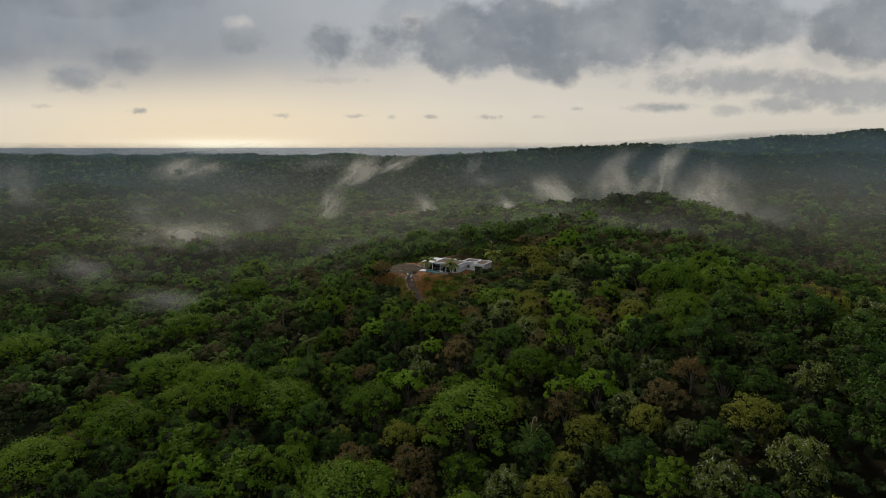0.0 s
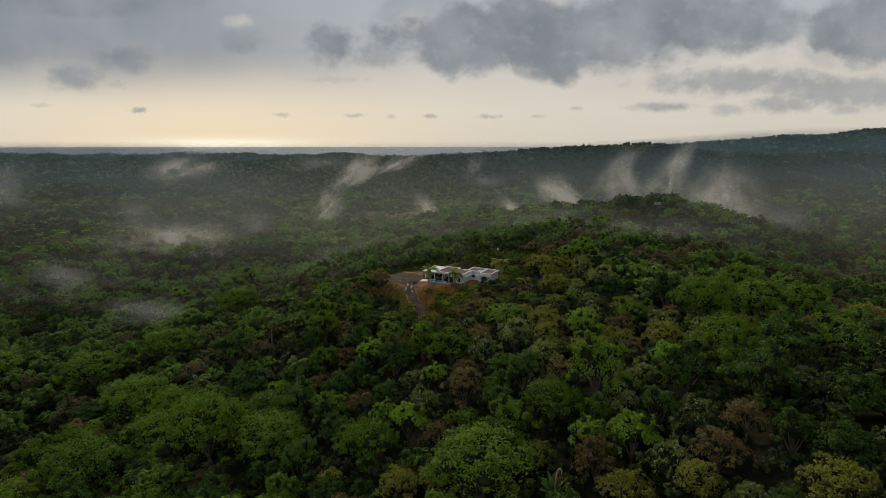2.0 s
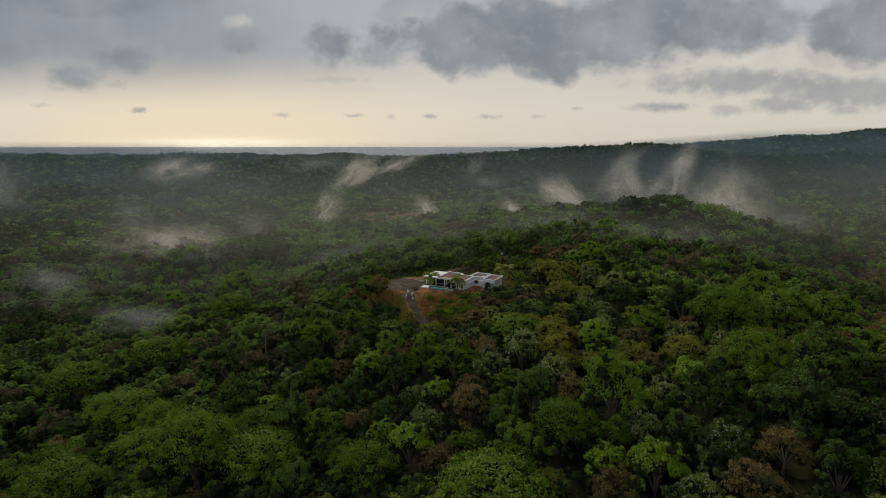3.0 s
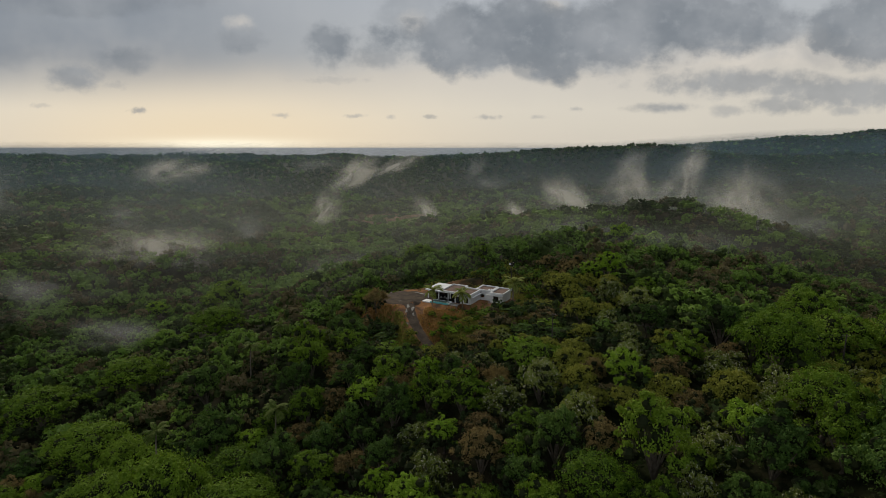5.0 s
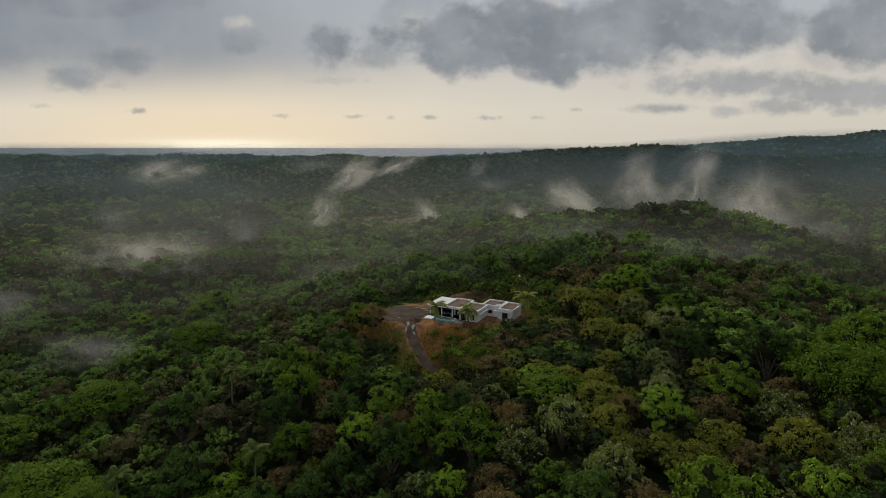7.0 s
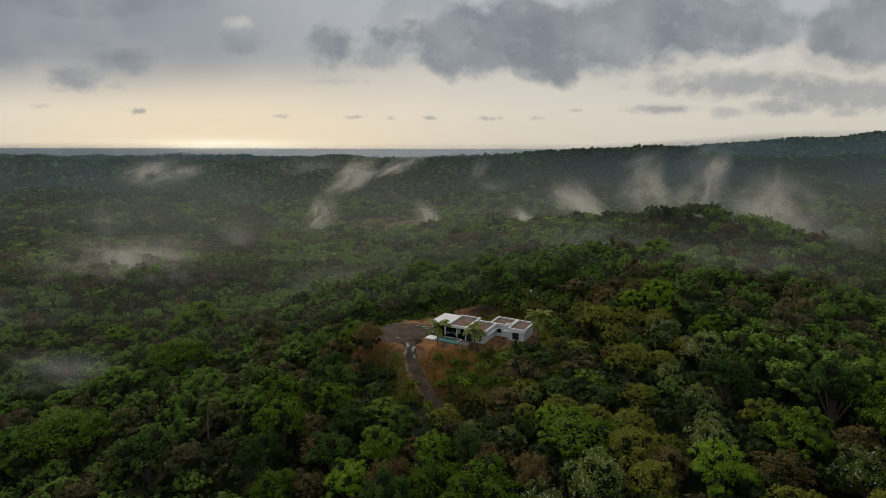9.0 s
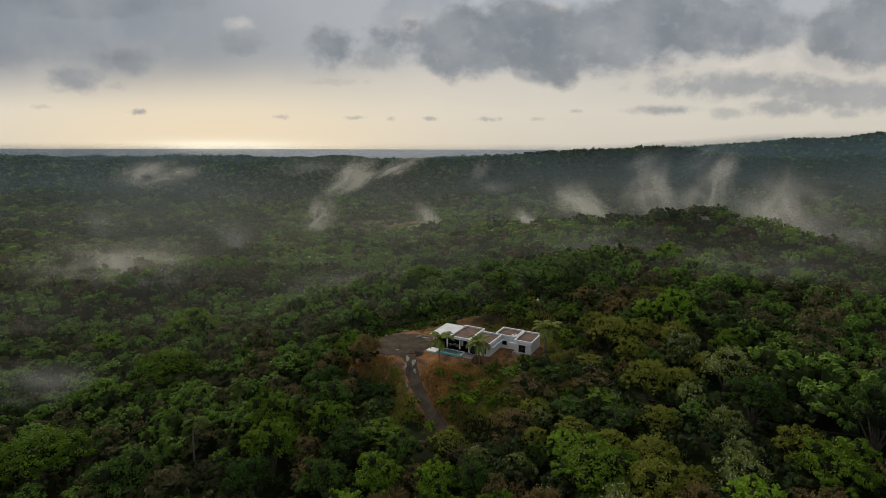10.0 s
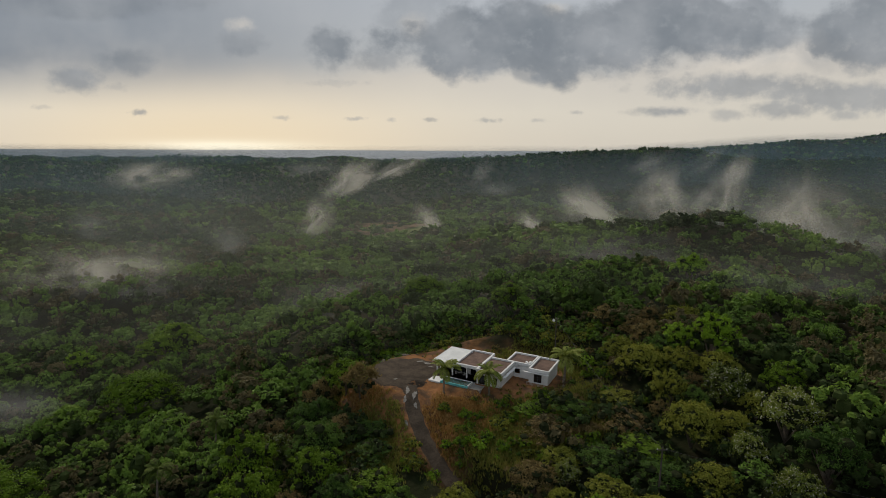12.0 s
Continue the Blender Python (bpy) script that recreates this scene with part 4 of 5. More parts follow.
def wall(name, a, b, thick, z0, z1, holes=(), mat=None):
    """A straight wall from a to b, with openings (from, to, sill, head) along it."""
    bm = bmesh.new()
    a, b = Vector((*a, 0)), Vector((*b, 0))
    ln = (b - a).length
    cuts = sorted({0.0, ln, *[h[0] for h in holes], *[h[1] for h in holes]})
    for s0, s1 in zip(cuts, cuts[1:]):
        spans = [(z0, z1)]
        for h in holes:
            if h[0] <= s0 + 1e-6 and s1 <= h[1] + 1e-6:
                spans = [(z0, h[2]), (h[3], z1)]
        for lo, hi in spans:
            if hi - lo > 0.01:
                box(bm, s0, -thick / 2, lo, s1, thick / 2, hi)
    ob = part(name, bm, mat or WHITE, house)
    ob.matrix_basis = Matrix.Translation(a) @ Matrix.Rotation(math.atan2((b - a).y, (b - a).x), 4, "Z")
    return ob


def window(parent, s0, s1, z0, z1, bars):
    """Glass in a dark metal frame, in its wall's opening."""
    bm = bmesh.new()
    f = 0.06
    box(bm, s0, -0.05, z0, s1, 0.05, z0 + f)
    box(bm, s0, -0.05, z1 - f, s1, 0.05, z1)
    for k in range(bars + 1):
        x = s0 + (s1 - s0 - f) * k / bars
        box(bm, x, -0.048, z0 + f, x + f, 0.048, z1 - f)
    fr = part("window_frame", bm, DARK_METAL, parent)
    for k in range(bars):
        bm = bmesh.new()
        w = (s1 - s0 - f) / bars
        box(bm, s0 + f + w * k, -0.012, z0 + f, s0 + w * (k + 1), 0.012, z1 - f)
        part("pane", bm, GLASS, fr)


def roof(u0, v0, u1, v1, z, top, mat, lip=0.45, coping=0.42):
    """A flat roof: slab, covering, and a white parapet round it."""
    bm = bmesh.new()
    box(bm, u0, v0, z, u1, v1, z + 0.25)
    slab = part("roof_slab", bm, WHITE, house)
    bm = bmesh.new()
    box(bm, u0 + coping, v0 + coping, z + 0.25, u1 - coping, v1 - coping, z + 0.32)
    part("roof_covering", bm, mat, slab)
    for a, b, c, d in ((u0, v0, u1, v0 + coping), (u0, v1 - coping, u1, v1), (u0, v0 + coping, u0 + coping, v1 - coping), (u1 - coping, v0 + coping, u1, v1 - coping)):
        bm = bmesh.new()
        box(bm, a, b, z + 0.25, c, d, z + 0.25 + lip, 0.03)
        part("parapet", bm, WHITE, slab)


H = 2.9
# living wing: open to the pool
wall("wall", (-17.6, 10.8), (-6.2, 10.8), 0.25, 0, H)
wall("wall", (-17.6, 4.0), (-17.6, 10.7), 0.25, 0, H, [(1.5, 3.2, 0.9, 2.1)])
w = wall("wall", (-14.6, 4.2), (-6.2, 4.2), 0.2, 0, H, [(0.4, 4.6, 0.02, 2.5), (5.2, 7.6, 0.02, 2.5)])
window(w, 0.4, 4.6, 0.02, 2.5, 4)
window(w, 5.2, 7.6, 0.02, 2.5, 2)
wall("wall", (-14.6, 4.3), (-14.6, 10.7), 0.2, 0, H, mat=ROOM)
roof(-18.2, 1.0, -12.2, 11.3, H, 0, WHITE_ROOF, lip=0.12, coping=0.25)
roof(-12.196, 1.0, -6.0, 11.3, H, 0, GRAVEL)
for u in (-17.4, -13.2, -9.4):
    bm = bmesh.new()
    box(bm, u, 1.5, 0, u + 0.32, 1.82, H, 0.02)
    part("column", bm, WHITE, house)
# bedroom wing in front
w = wall("wall", (-5.996, 0.3), (0.0, 0.3), 0.25, -1.2, H, [(0.4, 2.2, 0.02, 2.3), (4.2, 5.1, 0.5, 2.2)])
window(w, 0.4, 2.2, 0.02, 2.3, 2)
window(w, 4.2, 5.1, 0.5, 2.2, 1)
wall("wall", (-0.125, 0.43), (-0.125, 8.2), 0.25, -1.2, H)
wall("wall", (-5.9, 0.43), (-5.9, 8.2), 0.25, 0, H, mat=WHITE)
roof(-5.99, -0.3, 0.45, 8.3, H + 0.25, 0, GRAVEL)
bm = bmesh.new()
box(bm, 0.46, 0.2, H - 0.35, 1.1, 7.6, H - 0.2, 0.02)
part("canopy", bm, WHITE, house)
# guest wing at the far end
wall("wall", (-0.9, 8.35), (4.5, 8.35), 0.25, -0.5, H, [(1.2, 2.6, 0.9, 2.1)])
wall("wall", (4.6, 6.9), (4.6, 8.3), 0.25, -0.8, H)
w = wall("wall", (4.5, 6.75), (9.1, 6.75), 0.25, -0.8, H, [(1.2, 3.1, 0.3, 2.3)])
window(w, 1.2, 3.1, 0.3, 2.3, 2)
wall("wall", (9.0, 6.9), (9.0, 14.2), 0.25, -0.8, H)
wall("wall", (-1.5, 14.3), (9.1, 14.3), 0.25, 0, H)
wall("wall", (-1.5, 8.5), (-1.5, 14.2), 0.25, 0, H)
roof(-1.9, 8.31, 4.4, 14.8, H + 0.1, 0, GRAVEL)
roof(4.404, 6.3, 9.5, 14.8, H, 0, GRAVEL)
bm = bmesh.new()
box(bm, 3.1, 5.9, H - 0.3, 9.5, 6.29, H - 0.12, 0.02)
part("canopy", bm, WHITE, house)
# balcony before the guest wing
bm = bmesh.new()
box(bm, 4.5, 5.0, -0.35, 9.0, 6.6, -0.12, 0.02)
part("balcony_slab", bm, WHITE, house)
bm = bmesh.new()
box(bm, 4.55, 5.05, 0.78, 8.95, 5.13, 0.86, 0.01)
rail = part("handrail", bm, RAILING, house)
for k in range(16):
    bm = bmesh.new()
    u = 4.6 + 4.25 * k / 15
    box(bm, u, 5.07, -0.12, u + 0.06, 5.11, 0.78)
    part("baluster", bm, RAILING, rail)
# floor
bm = bmesh.new()
box(bm, -18.0, 0.6, -1.0, -6.1, 11.0, 0.0)
part("floor_slab", bm, CONCRETE, house)
bm = bmesh.new()
box(bm, -5.95, 0.45, -1.0, -0.26, 8.2, -0.02)
part("floor_slab", bm, CONCRETE, house)
bm = bmesh.new()
box(bm, -1.4, 8.5, -1.0, 8.9, 14.2, -0.02)
part("floor_slab", bm, CONCRETE, house)
# roof vents
for u, v in ((-12.0, 9.6), (2.7, 9.2), (3.5, 9.6), (3.7, 8.8), (3.1, 8.6)):
    bm = bmesh.new()
    box(bm, u, v, H + 0.35, u + 0.5, v + 0.5, H + 0.95, 0.04)
    part("roof_vent", bm, WHITE, house)


def pool():
    root = new("swimming_pool", None)
    root.matrix_basis = HOUSE
    tagged(root, "raised turquoise swimming pool with white walls before the villa", "pool")
    u0, u1, v0, v1, top = -13.6, -6.6, -3.6, -0.6, 0.55
    for a, b, c, d in ((u0, v0, u1, v0 + 0.25), (u0, v1 - 0.25, u1, v1), (u0, v0 + 0.25, u0 + 0.25, v1 - 0.25), (u1 - 0.25, v0 + 0.25, u1, v1 - 0.25)):
        bm = bmesh.new()
        box(bm, a, b, -1.4, c, d, top, 0.02)
        part("pool_wall", bm, POOL_TILE if b == v0 and d == v0 + 0.25 else WHITE, root)
    bm = bmesh.new()
    box(bm, u0 + 0.25, v0 + 0.25, -1.4, u1 - 0.25, v1 - 0.25, -1.1)
    part("pool_floor", bm, POOL_TILE, root)
    bm = bmesh.new()
    box(bm, u0 + 0.26, v0 + 0.26, -1.09, u1 - 0.26, v1 - 0.26, top - 0.04)
    part("water", bm, WATER, root)
    terrace = new("terrace", None)
    terrace.matrix_basis = HOUSE
    tagged(terrace, "white-walled concrete pool terrace beside the villa", "terrace")
    for a, b, c, d in ((-16.6, -4.0, -13.65, -1.2), (-13.65, -0.55, -6.2, 0.55), (-6.95, -3.2, -3.6, -0.6)):
        bm = bmesh.new()
        box(bm, a, b, -1.4, c, d, 0.35 if c < -13 else 0.03, 0.02)
        part("paving", bm, WHITE if c < -13 else CONCRETE, terrace)
    for u in (-7.3, -6.9):
        bm = bmesh.new()
        tube(bm, [(u, -3.6, 0.2), (u, -3.6, 0.95), (u, -3.0, 0.95), (u, -2.9, 0.2)], [0.03] * 4, 6)
        part("ladder_rail", bm, RAILING, root)


pool()


def veranda_chair(u, v, turn):
    """A light garden chair."""
    root = new("garden_chair", None)
    root.matrix_basis = HOUSE @ pose(u, v, 0.0, 0, 0, turn)
    tagged(root, "pale garden chair on the shaded veranda", "chair", "veranda chairs")
    for k, (b, m) in enumerate((((-0.26, -0.26, 0.42, 0.26, 0.26, 0.48), "seat"), ((-0.26, 0.22, 0.48, 0.26, 0.28, 0.95), "backrest"))):
        bm = bmesh.new()
        box(bm, *b, 0.01)
        part(m, bm, CONCRETE, root)
    for x in (-0.24, 0.20):
        for y in (-0.24, 0.22):
            bm = bmesh.new()
            box(bm, x, y, 0.0, x + 0.04, y + 0.04, 0.42)
            part("leg", bm, DARK_METAL, root)


for u, v, a in ((-12.4, 2.2, 20), (-11.2, 3.2, 160), (-10.2, 2.2, -15)):
    veranda_chair(u, v, a)
table = new("veranda_table", None)
table.matrix_basis = HOUSE @ pose(-11.3, 2.5, 0.0)
tagged(table, "low pale table on the shaded veranda", "table")
bm = bmesh.new()
box(bm, -0.6, -0.4, 0.68, 0.6, 0.4, 0.73, 0.01)
part("tabletop", bm, CONCRETE, table)
for x in (-0.55, 0.5):
    for y in (-0.35, 0.3):
        bm = bmesh.new()
        box(bm, x, y, 0.0, x + 0.05, y + 0.05, 0.68)
        part("leg", bm, DARK_METAL, table)


def palm(x, y, tall, seed, lean, label="young coconut palm with drooping green fronds beside the villa", group="palms by the villa", mat=None, size=1.0):
    """A young coconut palm: ringed trunk and arching fronds."""
    r = np.random.default_rng(seed)
    root = new("palm_tree", None)
    root.location = (x, y, float(land(x, y)))
    root.scale = (size, size, size)
    tagged(root, label, "palm tree", group)
    bm = bmesh.new()
    n = 9
    pts = [(lean * (k / n) ** 2, 0.1 * math.sin(k), -0.3 + (tall + 0.3) * k / n) for k in range(n + 1)]
    tube(bm, pts, [0.26 - 0.012 * k + (0.02 if k % 2 else 0) for k in range(n + 1)], 8)
    part("trunk", bm, PALM_BARK, root)
    top = np.array(pts[-1])
    for k in range(17):
        a = k * 2.4 + r.uniform(-0.2, 0.2)
        up = r.uniform(-0.1, 1.25)
        ln = r.uniform(3.0, 3.9)
        seg = 9
        spine = [top]
        ang = up
        for j in range(seg):
            ang -= (0.11 + 0.10 * (j / seg)) * (1.2 if up < 0.5 else 1.0)
            spine.append(spine[-1] + ln / seg * np.array((math.cos(a) * math.cos(ang), math.sin(a) * math.cos(ang), math.sin(ang))))
        quads = []
        side = np.array((-math.sin(a), math.cos(a), 0))
        for j in range(1, seg * 3 + 1):
            f = j / 3
            i = min(int(f), seg - 1)
            p = spine[i] + (f - i) * (spine[i + 1] - spine[i])
            t = spine[i + 1] - spine[i]
            t = t / np.linalg.norm(t)
            l = 0.95 * math.sin(math.pi * (0.12 + 0.82 * f / seg)) + 0.15
            for sg in (-1, 1):
                tip = p + l * (sg * side * 0.72 + t * 0.5 + np.array((0, 0, -0.2 + r.uniform(-0.12, 0.12))))
                mid = (p + tip) / 2 + np.array((0, 0, 0.08))
                quads.append((p, mid + t * 0.12, tip, mid - t * 0.12))
        for i in range(seg):
            wd = side * 0.035
            quads.append((spine[i] - wd, spine[i] + wd, spine[i + 1] + wd * 0.7, spine[i + 1] - wd * 0.7))
        ob = new("frond", quad_mesh("frond", quads, mat=mat or PALM_LEAF))
        ob.parent = root


palm(-6.7, 223.6, 5.4, 1, 0.3, size=1.12)
palm(3.6, 223.6, 5.2, 2, -0.4, size=1.12)
palm(20.6, 224.6, 5.9, 3, 0.3, size=1.32)
for x, y, t, k in ((-72.5, 166, 14.0, 4), (-62, 203, 12.0, 5), (-58, 221, 11.0, 6), (-44, 168, 12.0, 7)):
    palm(x, y, t, k, 0.5, "wild palm with feathery fronds among the forest trees", "wild palms", WILD_PALM_LEAF)


def agave(x, y):
    """A clump of long upright leaves with one withered pale flower stalk."""
    root = new("agave", None)
    root.location = (x, y, float(land(x, y)) + 2.0)
    tagged(root, "clump of long dark upright leaves with a withered flower stalk", "plant")
    r = np.random.default_rng(9)
    for k in range(16):
        a = 2.4 * k
        ln, tilt = r.uniform(2.6, 4.6), r.uniform(0.1, 0.75)
        quads = []
        p = np.zeros(3)
        side = np.array((-math.sin(a), math.cos(a), 0))
        w0 = 0.16
        for j in range(6):
            t = tilt + 0.1 * j
            nxt = p + ln / 6 * np.array((math.cos(a) * math.sin(t), math.sin(a) * math.sin(t), math.cos(t)))
            w1 = 0.42 * math.sin(math.pi * (j + 1.2) / 7.2)
            quads.append((p - side * w0, p + side * w0, nxt + side * w1, nxt - side * w1))
            p, w0 = nxt, w1
        ob = new("leaf", quad_mesh("leaf", quads, mat=LEAF["dark"]))
        ob.parent = root
    bm = bmesh.new()
    tube(bm, [(0, 0, 0), (0.2, 0, 3.6), (0.5, 0.1, 5.0), (0.9, 0.1, 5.3), (1.2, 0.1, 4.9), (1.2, 0.1, 4.2)], [0.12, 0.1, 0.1, 0.16, 0.16, 0.06], 7)
    part("flower_stalk", bm, STALK, root, "withered pale flower stalk")


agave(18.0, 103.5)


def utility_pole(x, y, tall, lamp):
    """A wooden pole with a cross-arm and insulators; one bears a lamp."""
    root = new("utility_pole", None)
    z = float(land(x, y))
    root.location = (x, y, z)
    tagged(root, "dark wooden utility pole among the trees" + (" with a small white lamp" if lamp else ""), "utility pole", "utility poles")
    bm = bmesh.new()
    tube(bm, [(0, 0, -0.5), (0.05, 0, tall)], [0.16, 0.11], 8)
    part("pole", bm, POLE_WOOD, root)
    bm = bmesh.new()
    box(bm, -0.8, -0.06, tall - 0.55, 0.8, 0.06, tall - 0.42)
    part("cross_arm", bm, POLE_WOOD, root)
    for k in (-0.7, 0.0, 0.7):
        bm = bmesh.new()
        tube(bm, [(k, 0, tall - 0.42), (k, 0, tall - 0.22)], [0.05, 0.035], 6)
        part("insulator", bm, RAILING, root)
    if lamp:
        bm = bmesh.new()
        box(bm, -0.95, -0.35, tall - 1.1, -0.35, 0.05, tall - 0.6, 0.06)
        part("lamp_housing", bm, WHITE, root)
    return Vector((x, y, z + tall - 0.25))


tops = [utility_pole(25.5, 182.0, 10.0, False), utility_pole(22.5, 244.0, 10.5, True), utility_pole(78.0, 150.0, 11.0, False)]
for a, b in ((tops[1], tops[0]), (tops[0], tops[2])):
    bm = bmesh.new()
    tube(bm, [a + (b - a) * k / 10 - Vector((0, 0, 6.0 * (k / 10) * (1 - k / 10))) for k in range(11)], [0.025] * 11, 5)
    tagged(part("power_cable", bm, DARK_METAL), "thin dark power cable slung between utility poles", "cable", "power cables")


# ---- drive, parking place ----
def ribbon(name, y0, y1, width, mat, lift, n=40):
    me = bpy.data.meshes.new(name)
    v, f = [], []
    for k in range(n + 1):
        y = y1 + (y0 - y1) * k / n
        for j in range(5):
            x = float(road_x(y)) + (j / 4 - 0.5) * width * (1 + 0.06 * math.sin(y * 1.7 + j))
            v.append((x, y, max(float(land(x, y)), float(road_z(y))) + lift - 0.04 * abs(j - 2)))
    for k in range(n):
        for j in range(4):
            i = k * 5 + j
            f.append((i, i + 1, i + 6, i + 5))
    me.from_pydata(v, [], f)
    me.materials.append(mat)
    return me


tagged(new("road", ribbon("road", 192, 227, 3.7, TARMAC, 0.06)), "narrow dark unpaved drive climbing to the villa", "road", kind="structure")
bm = bmesh.new()
rings = []
for i in range(1, 12):
    ring = []
    for k in range(64):
        a = 2 * math.pi * k / 64
        q = (1 + 0.09 * math.sin(3 * a + 1) + 0.06 * math.sin(5 * a + 2) + 0.04 * math.sin(11 * a)) * i / 11
        x, y = -16.0 + 9.6 * q * math.cos(a), 235.0 + 9.4 * q * math.sin(a)
        ring.append(bm.verts.new((x, y, float(land(x, y)) + (0.05 if i < 11 else -0.12))))
    rings.append(ring)
bm.faces.new(rings[0])
for r0, r1 in zip(rings, rings[1:]):
    for k in range(64):
        bm.faces.new((r0[k], r1[k], r1[(k + 1) % 64], r0[(k + 1) % 64]))
tagged(part("parking_place", bm, TARMAC), "dark trodden turning place at the top of the drive", "parking place", kind="structure")


def slab(x, y, w, d, turn, z=None):
    """A thin uneven patch of pale cement on the drive."""
    bm = bmesh.new()
    n = 19
    ring = []
    for k in range(n):
        a = 2 * math.pi * k / n
        q = 1 + 0.2 * math.sin(2.3 * k + x) + 0.22 * math.sin(0.9 * k + 2 * y)
        px, py = w * q * math.cos(a), d * q * math.sin(a)
        gx, gy = x + px * math.cos(turn) - py * math.sin(turn), y + px * math.sin(turn) + py * math.cos(turn)
        gz = max(float(land(gx, gy)), float(road_z(gy)) if abs(gx - float(road_x(gy))) < 2.2 else -99) + 0.085
        ring.append(bm.verts.new((gx, gy, gz)))
    f = bm.faces.new(ring)
    ex = bmesh.ops.extrude_face_region(bm, geom=[f])
    for g in ex["geom"]:
        if isinstance(g, bmesh.types.BMVert):
            g.co.z += 0.03
    tagged(part("cement_patch", bm, PALE_PATCH), "pale patch of poured cement on the dark drive", "cement patch", "cement patches")


for row in ((-14.9, 224.6, 0.5, 1.2, 0.1), (-13.3, 223.0, 0.45, 1.3, -0.2), (-15.3, 221.6, 0.35, 1.0, 0.0), (-12.9, 219.8, 0.3, 0.9, 0.2), (-14.6, 214.5, 0.35, 1.1, 0.1), (-10.6, 239.6, 1.3, 0.45, -0.3), (-12.6, 241.0, 0.9, 0.35, 0.2), (-9.9, 237.6, 0.8, 0.3, -0.5), (-18.2, 230.0, 0.5, 0.25, 0.4)):
    slab(*row)


def rock(x, y, size, seed):
    """A broken stone."""
    r = random.Random(seed)
    bm = bmesh.new()
    bmesh.ops.create_icosphere(bm, subdivisions=2, radius=1.0)
    for v in bm.verts:
        v.co *= 1 + 0.35 * noise.noise(v.co * 1.3 + Vector((seed, 0, 0)))
        v.co.x, v.co.y, v.co.z = v.co.x * size * r.uniform(0.95, 1.05), v.co.y * size * 0.75, v.co.z * size * 0.55
    ob = part("rock", bm, ROCK)
    ob.location = (x, y, float(land(x, y)) + size * 0.2)
    ob.rotation_euler = (0, 0, r.uniform(0, 6))
    tagged(ob, "dark broken stone at the edge of the turning place", "rock", "stones by the turning place")


for k in range(22):
    a = 1.2 + 2.3 * k / 21
    rock(-16.0 + 10.6 * math.cos(a) + rng.normal() * 0.5, 235.5 + 10.4 * math.sin(a) + rng.normal() * 0.4, rng.uniform(0.25, 0.75), 400 + k)

# ---- growth on the banks below the plot ----
def bank_free(x, y):
    u, v = (x - 6.2) * 0.883 - (y - 225) * 0.469, (x - 6.2) * 0.469 + (y - 225) * 0.883
    if -18.6 < u < 10.6 and -4.8 < v < 15 and not (u > -3.4 and v < 0.2) and not (u > 0.6 and v < 6.2):
        return False
    if abs(x - float(road_x(y))) < 2.3 and y < 228:
        return False
    if ((x - 2) / 11) ** 2 + ((y - 252) / 3.5) ** 2 < 1:
        return False
    return ((x + 15.5) / 9.6) ** 2 + ((y - 234) / 9.2) ** 2 > 1.05


def grass(name, label, mat, n, seed, spots, length, wide):
    """Tufts of upright blades, thickest round the spots (x, y, spread)."""
    r = np.random.default_rng(seed)
    quads, tone = [], []
    while len(quads) < n:
        cx, cy, sp = spots[int(r.integers(len(spots)))]
        x, y = cx + r.normal() * sp, cy + r.normal() * sp * 0.7
        if not bank_free(x, y):
            continue
        z = float(land(x, y))
        t = r.random()
        for _ in range(7):
            a = r.uniform(0, 6.28)
            ln = length * r.uniform(0.5, 1.3)
            d = np.array((math.cos(a) * 0.45, math.sin(a) * 0.45, 1.0)) * ln
            sd = np.array((-math.sin(a), math.cos(a), 0)) * wide
            p = np.array((x + r.normal() * 0.25, y + r.normal() * 0.25, z - 0.05))
            quads.append((p - sd, p + sd, p + d * 0.6 + sd * 0.8, p + d))
            tone.append(t)
    tagged(new(name, quad_mesh(name, quads, None, np.array(tone), None, mat)), label, "grass", kind="stuff")


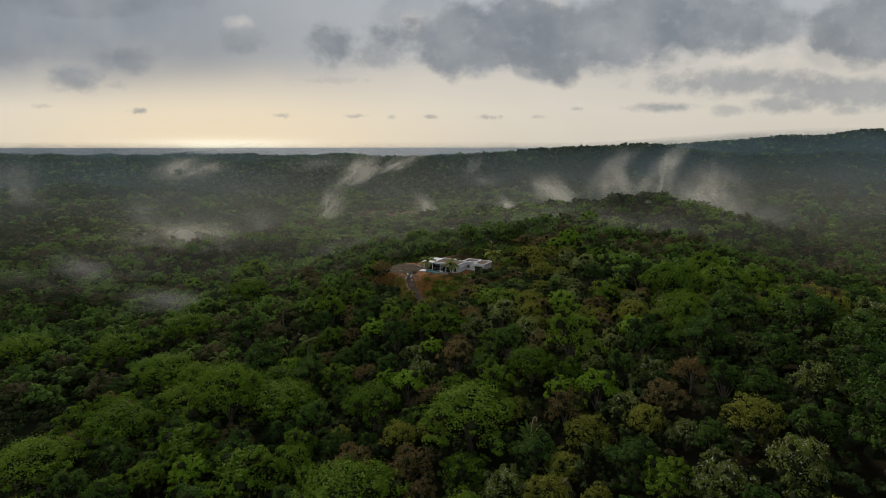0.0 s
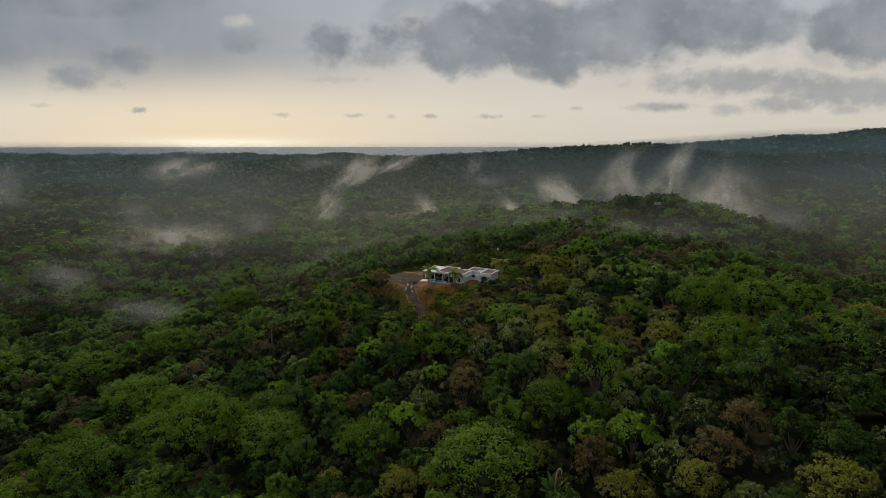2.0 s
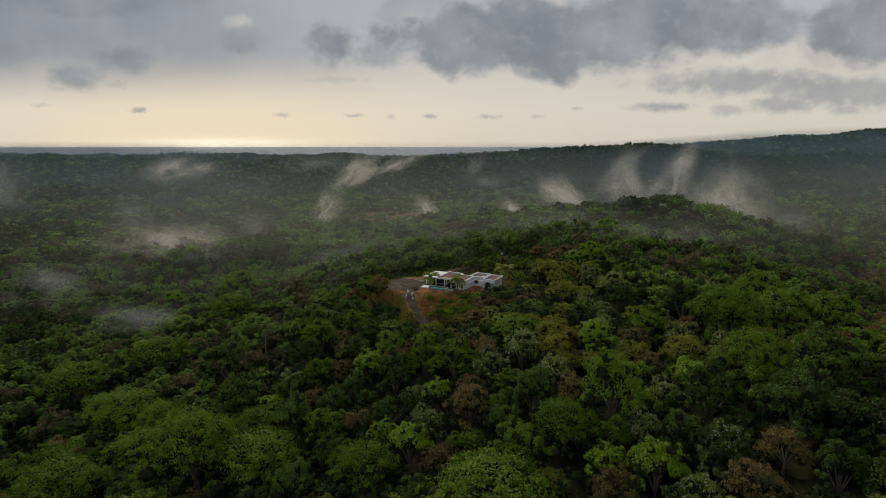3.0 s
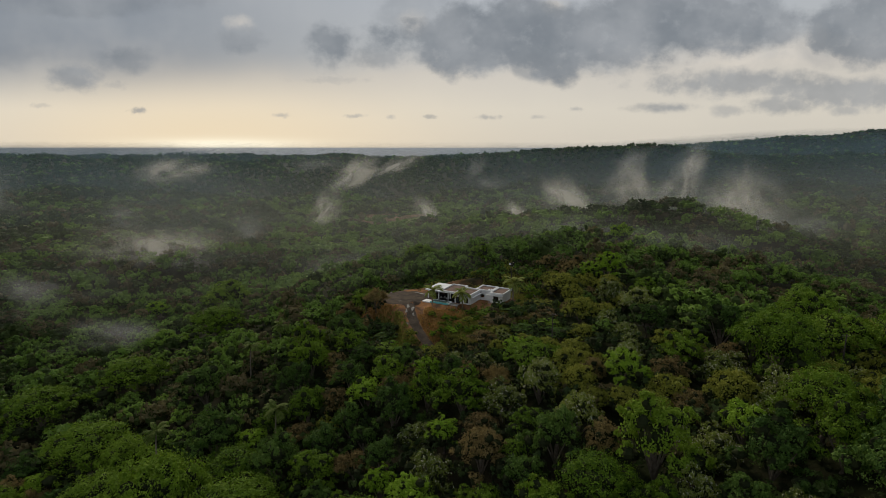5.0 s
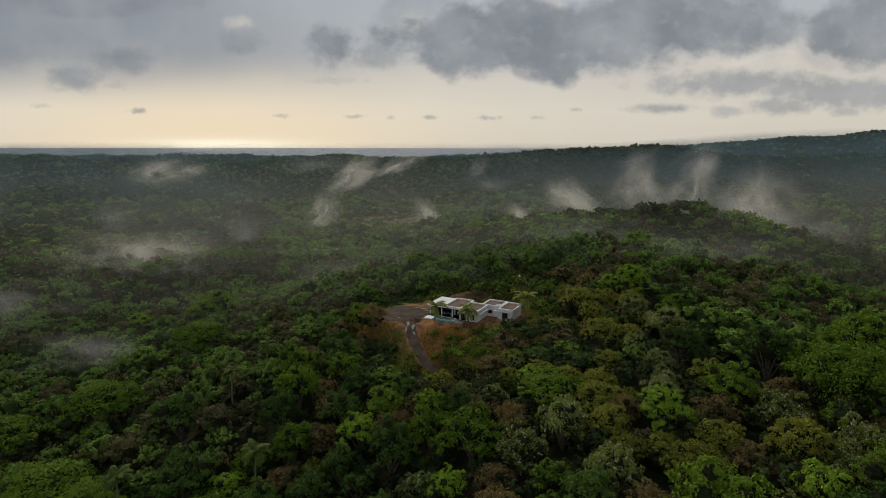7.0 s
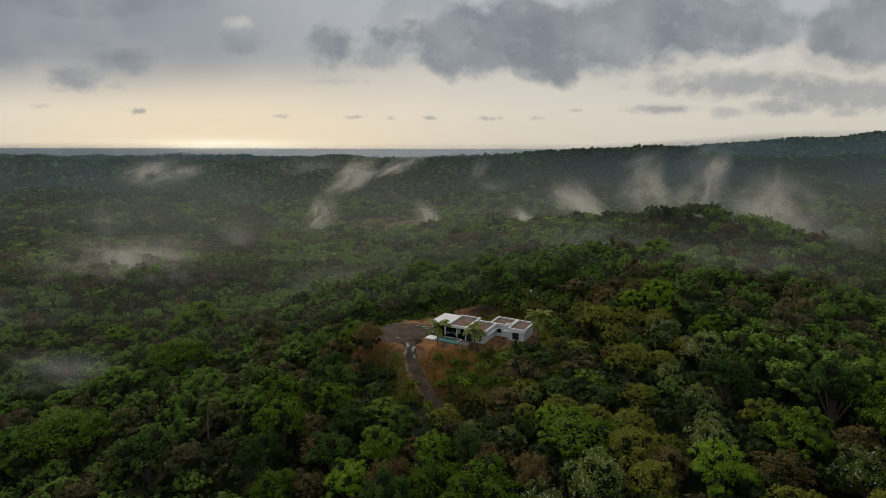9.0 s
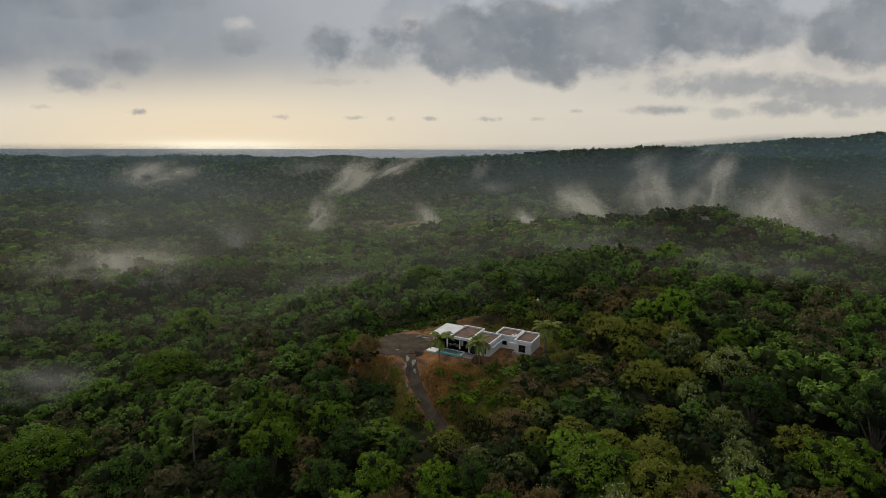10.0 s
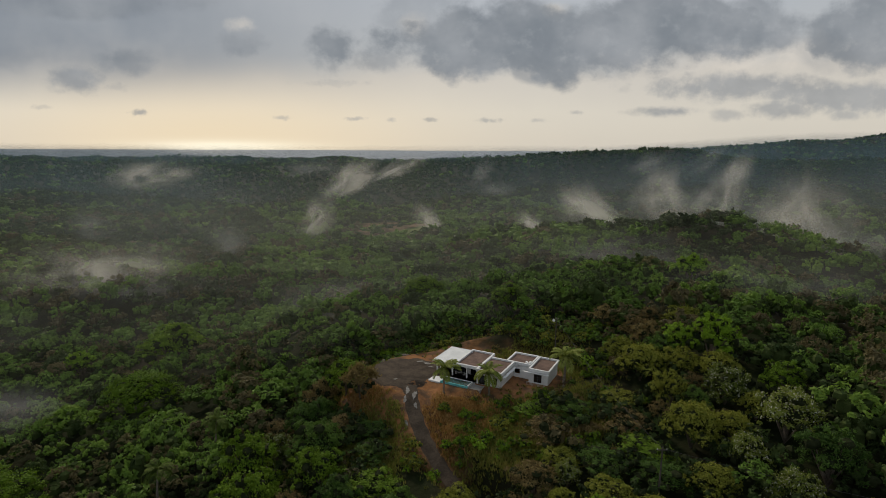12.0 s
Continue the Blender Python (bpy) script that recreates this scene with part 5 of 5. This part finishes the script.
grass("dry_grass", "rust-coloured dry grass on the cut bank below the plot", STRAW, 18000, 81, [(-25, 230, 2.5), (-24, 225, 2.5), (-5, 214, 3), (-6, 208, 3), (-7, 218, 2.5), (-2, 219, 3), (0, 212, 4)], 0.75, 0.07)
grass("weeds", "green and yellow weeds on the slope below the villa", WEEDS, 72000, 82, [(-20, 218, 3), (-22, 209, 4), (-24, 216, 4), (-19, 204, 3), (-26, 221, 3), (14, 204, 6), (20, 208, 5), (2, 200, 5), (9, 214, 4), (-8, 258, 7), (18, 212, 6), (26, 234, 4), (20, 246, 6), (8, 206, 6), (-32, 256, 7), (-14, 268, 9), (6, 200, 6), (4, 206, 5), (-34, 246, 6), (26, 250, 7), (6, 212, 7), (14, 216, 6), (-20, 212, 4), (0, 205, 6), (-28, 236, 4), (22, 220, 5), (10, 248, 6)], 0.7, 0.09)


def shrub(kind, seed, radius):
    r = np.random.default_rng(seed)
    leaves, core, lobes = crown(r, radius, radius * 1.1, 6, 700, 0.2, core=0.6, seg=5, rings=3, per=24)
    up = np.array((0, 0, radius * 0.55))
    root = new("shrub", None)
    f = new("foliage", crown_mesh("foliage", leaves + up, core + up, LEAF[kind], core_shade=INNER))
    f.parent = root
    bm = bmesh.new()
    for k in range(4):
        a = 1.6 * k
        tube(bm, [(0, 0, -0.3), (0.25 * radius * math.cos(a), 0.25 * radius * math.sin(a), radius * 0.7)], [0.05, 0.02], 5)
    part("stem", bm, BARK, root)
    return root


SHRUBS = [("green", 1.5), ("olive", 1.7), ("bright", 1.3), ("brown", 1.4), ("dark", 1.6)]
SHRUB_WORDS = ["leafy green shrub on the slope by the villa", "olive green shrub on the slope by the villa", "fresh light green shrub on the slope by the villa",
               "dry brown shrub on the slope by the villa", "dark green shrub on the slope by the villa"]
protos = [shrub(k, 300 + i, q) for i, (k, q) in enumerate(SHRUBS)]
placed = [False] * 5
got = 0
while got < 300:
    x, y = rng.uniform(-40, 38), rng.uniform(196, 270)
    far_off = ((x - 0) / 31) ** 2 + ((y - 232) / 22) ** 2
    if not bank_free(x, y) or rng.random() > 0.4 + 0.6 * far_off or (abs(x - float(road_x(y))) < 3.2 and y < 228) or (y > 221 and abs(x) < 26 and y < 247 and rng.random() < 0.93):
        continue
    k = int(rng.choice(5, p=(0.3, 0.3, 0.12, 0.13, 0.15)))
    q = rng.uniform(0.45, 1.5)
    m = Matrix.Translation((x, y, float(land(x, y)) - 0.05)) @ Matrix.Rotation(rng.uniform(0, 6.28), 4, "Z") @ Matrix.Diagonal((q, q, q, 1))
    if placed[k]:
        ob = copy_thing(protos[k], m @ Matrix.Diagonal([1 / c for c in protos[k].scale] + [1]))
    else:
        ob = protos[k]
        ob.matrix_basis = m
        placed[k] = True
    tagged(ob, SHRUB_WORDS[k], "shrub", "shrubs round the villa")
    got += 1
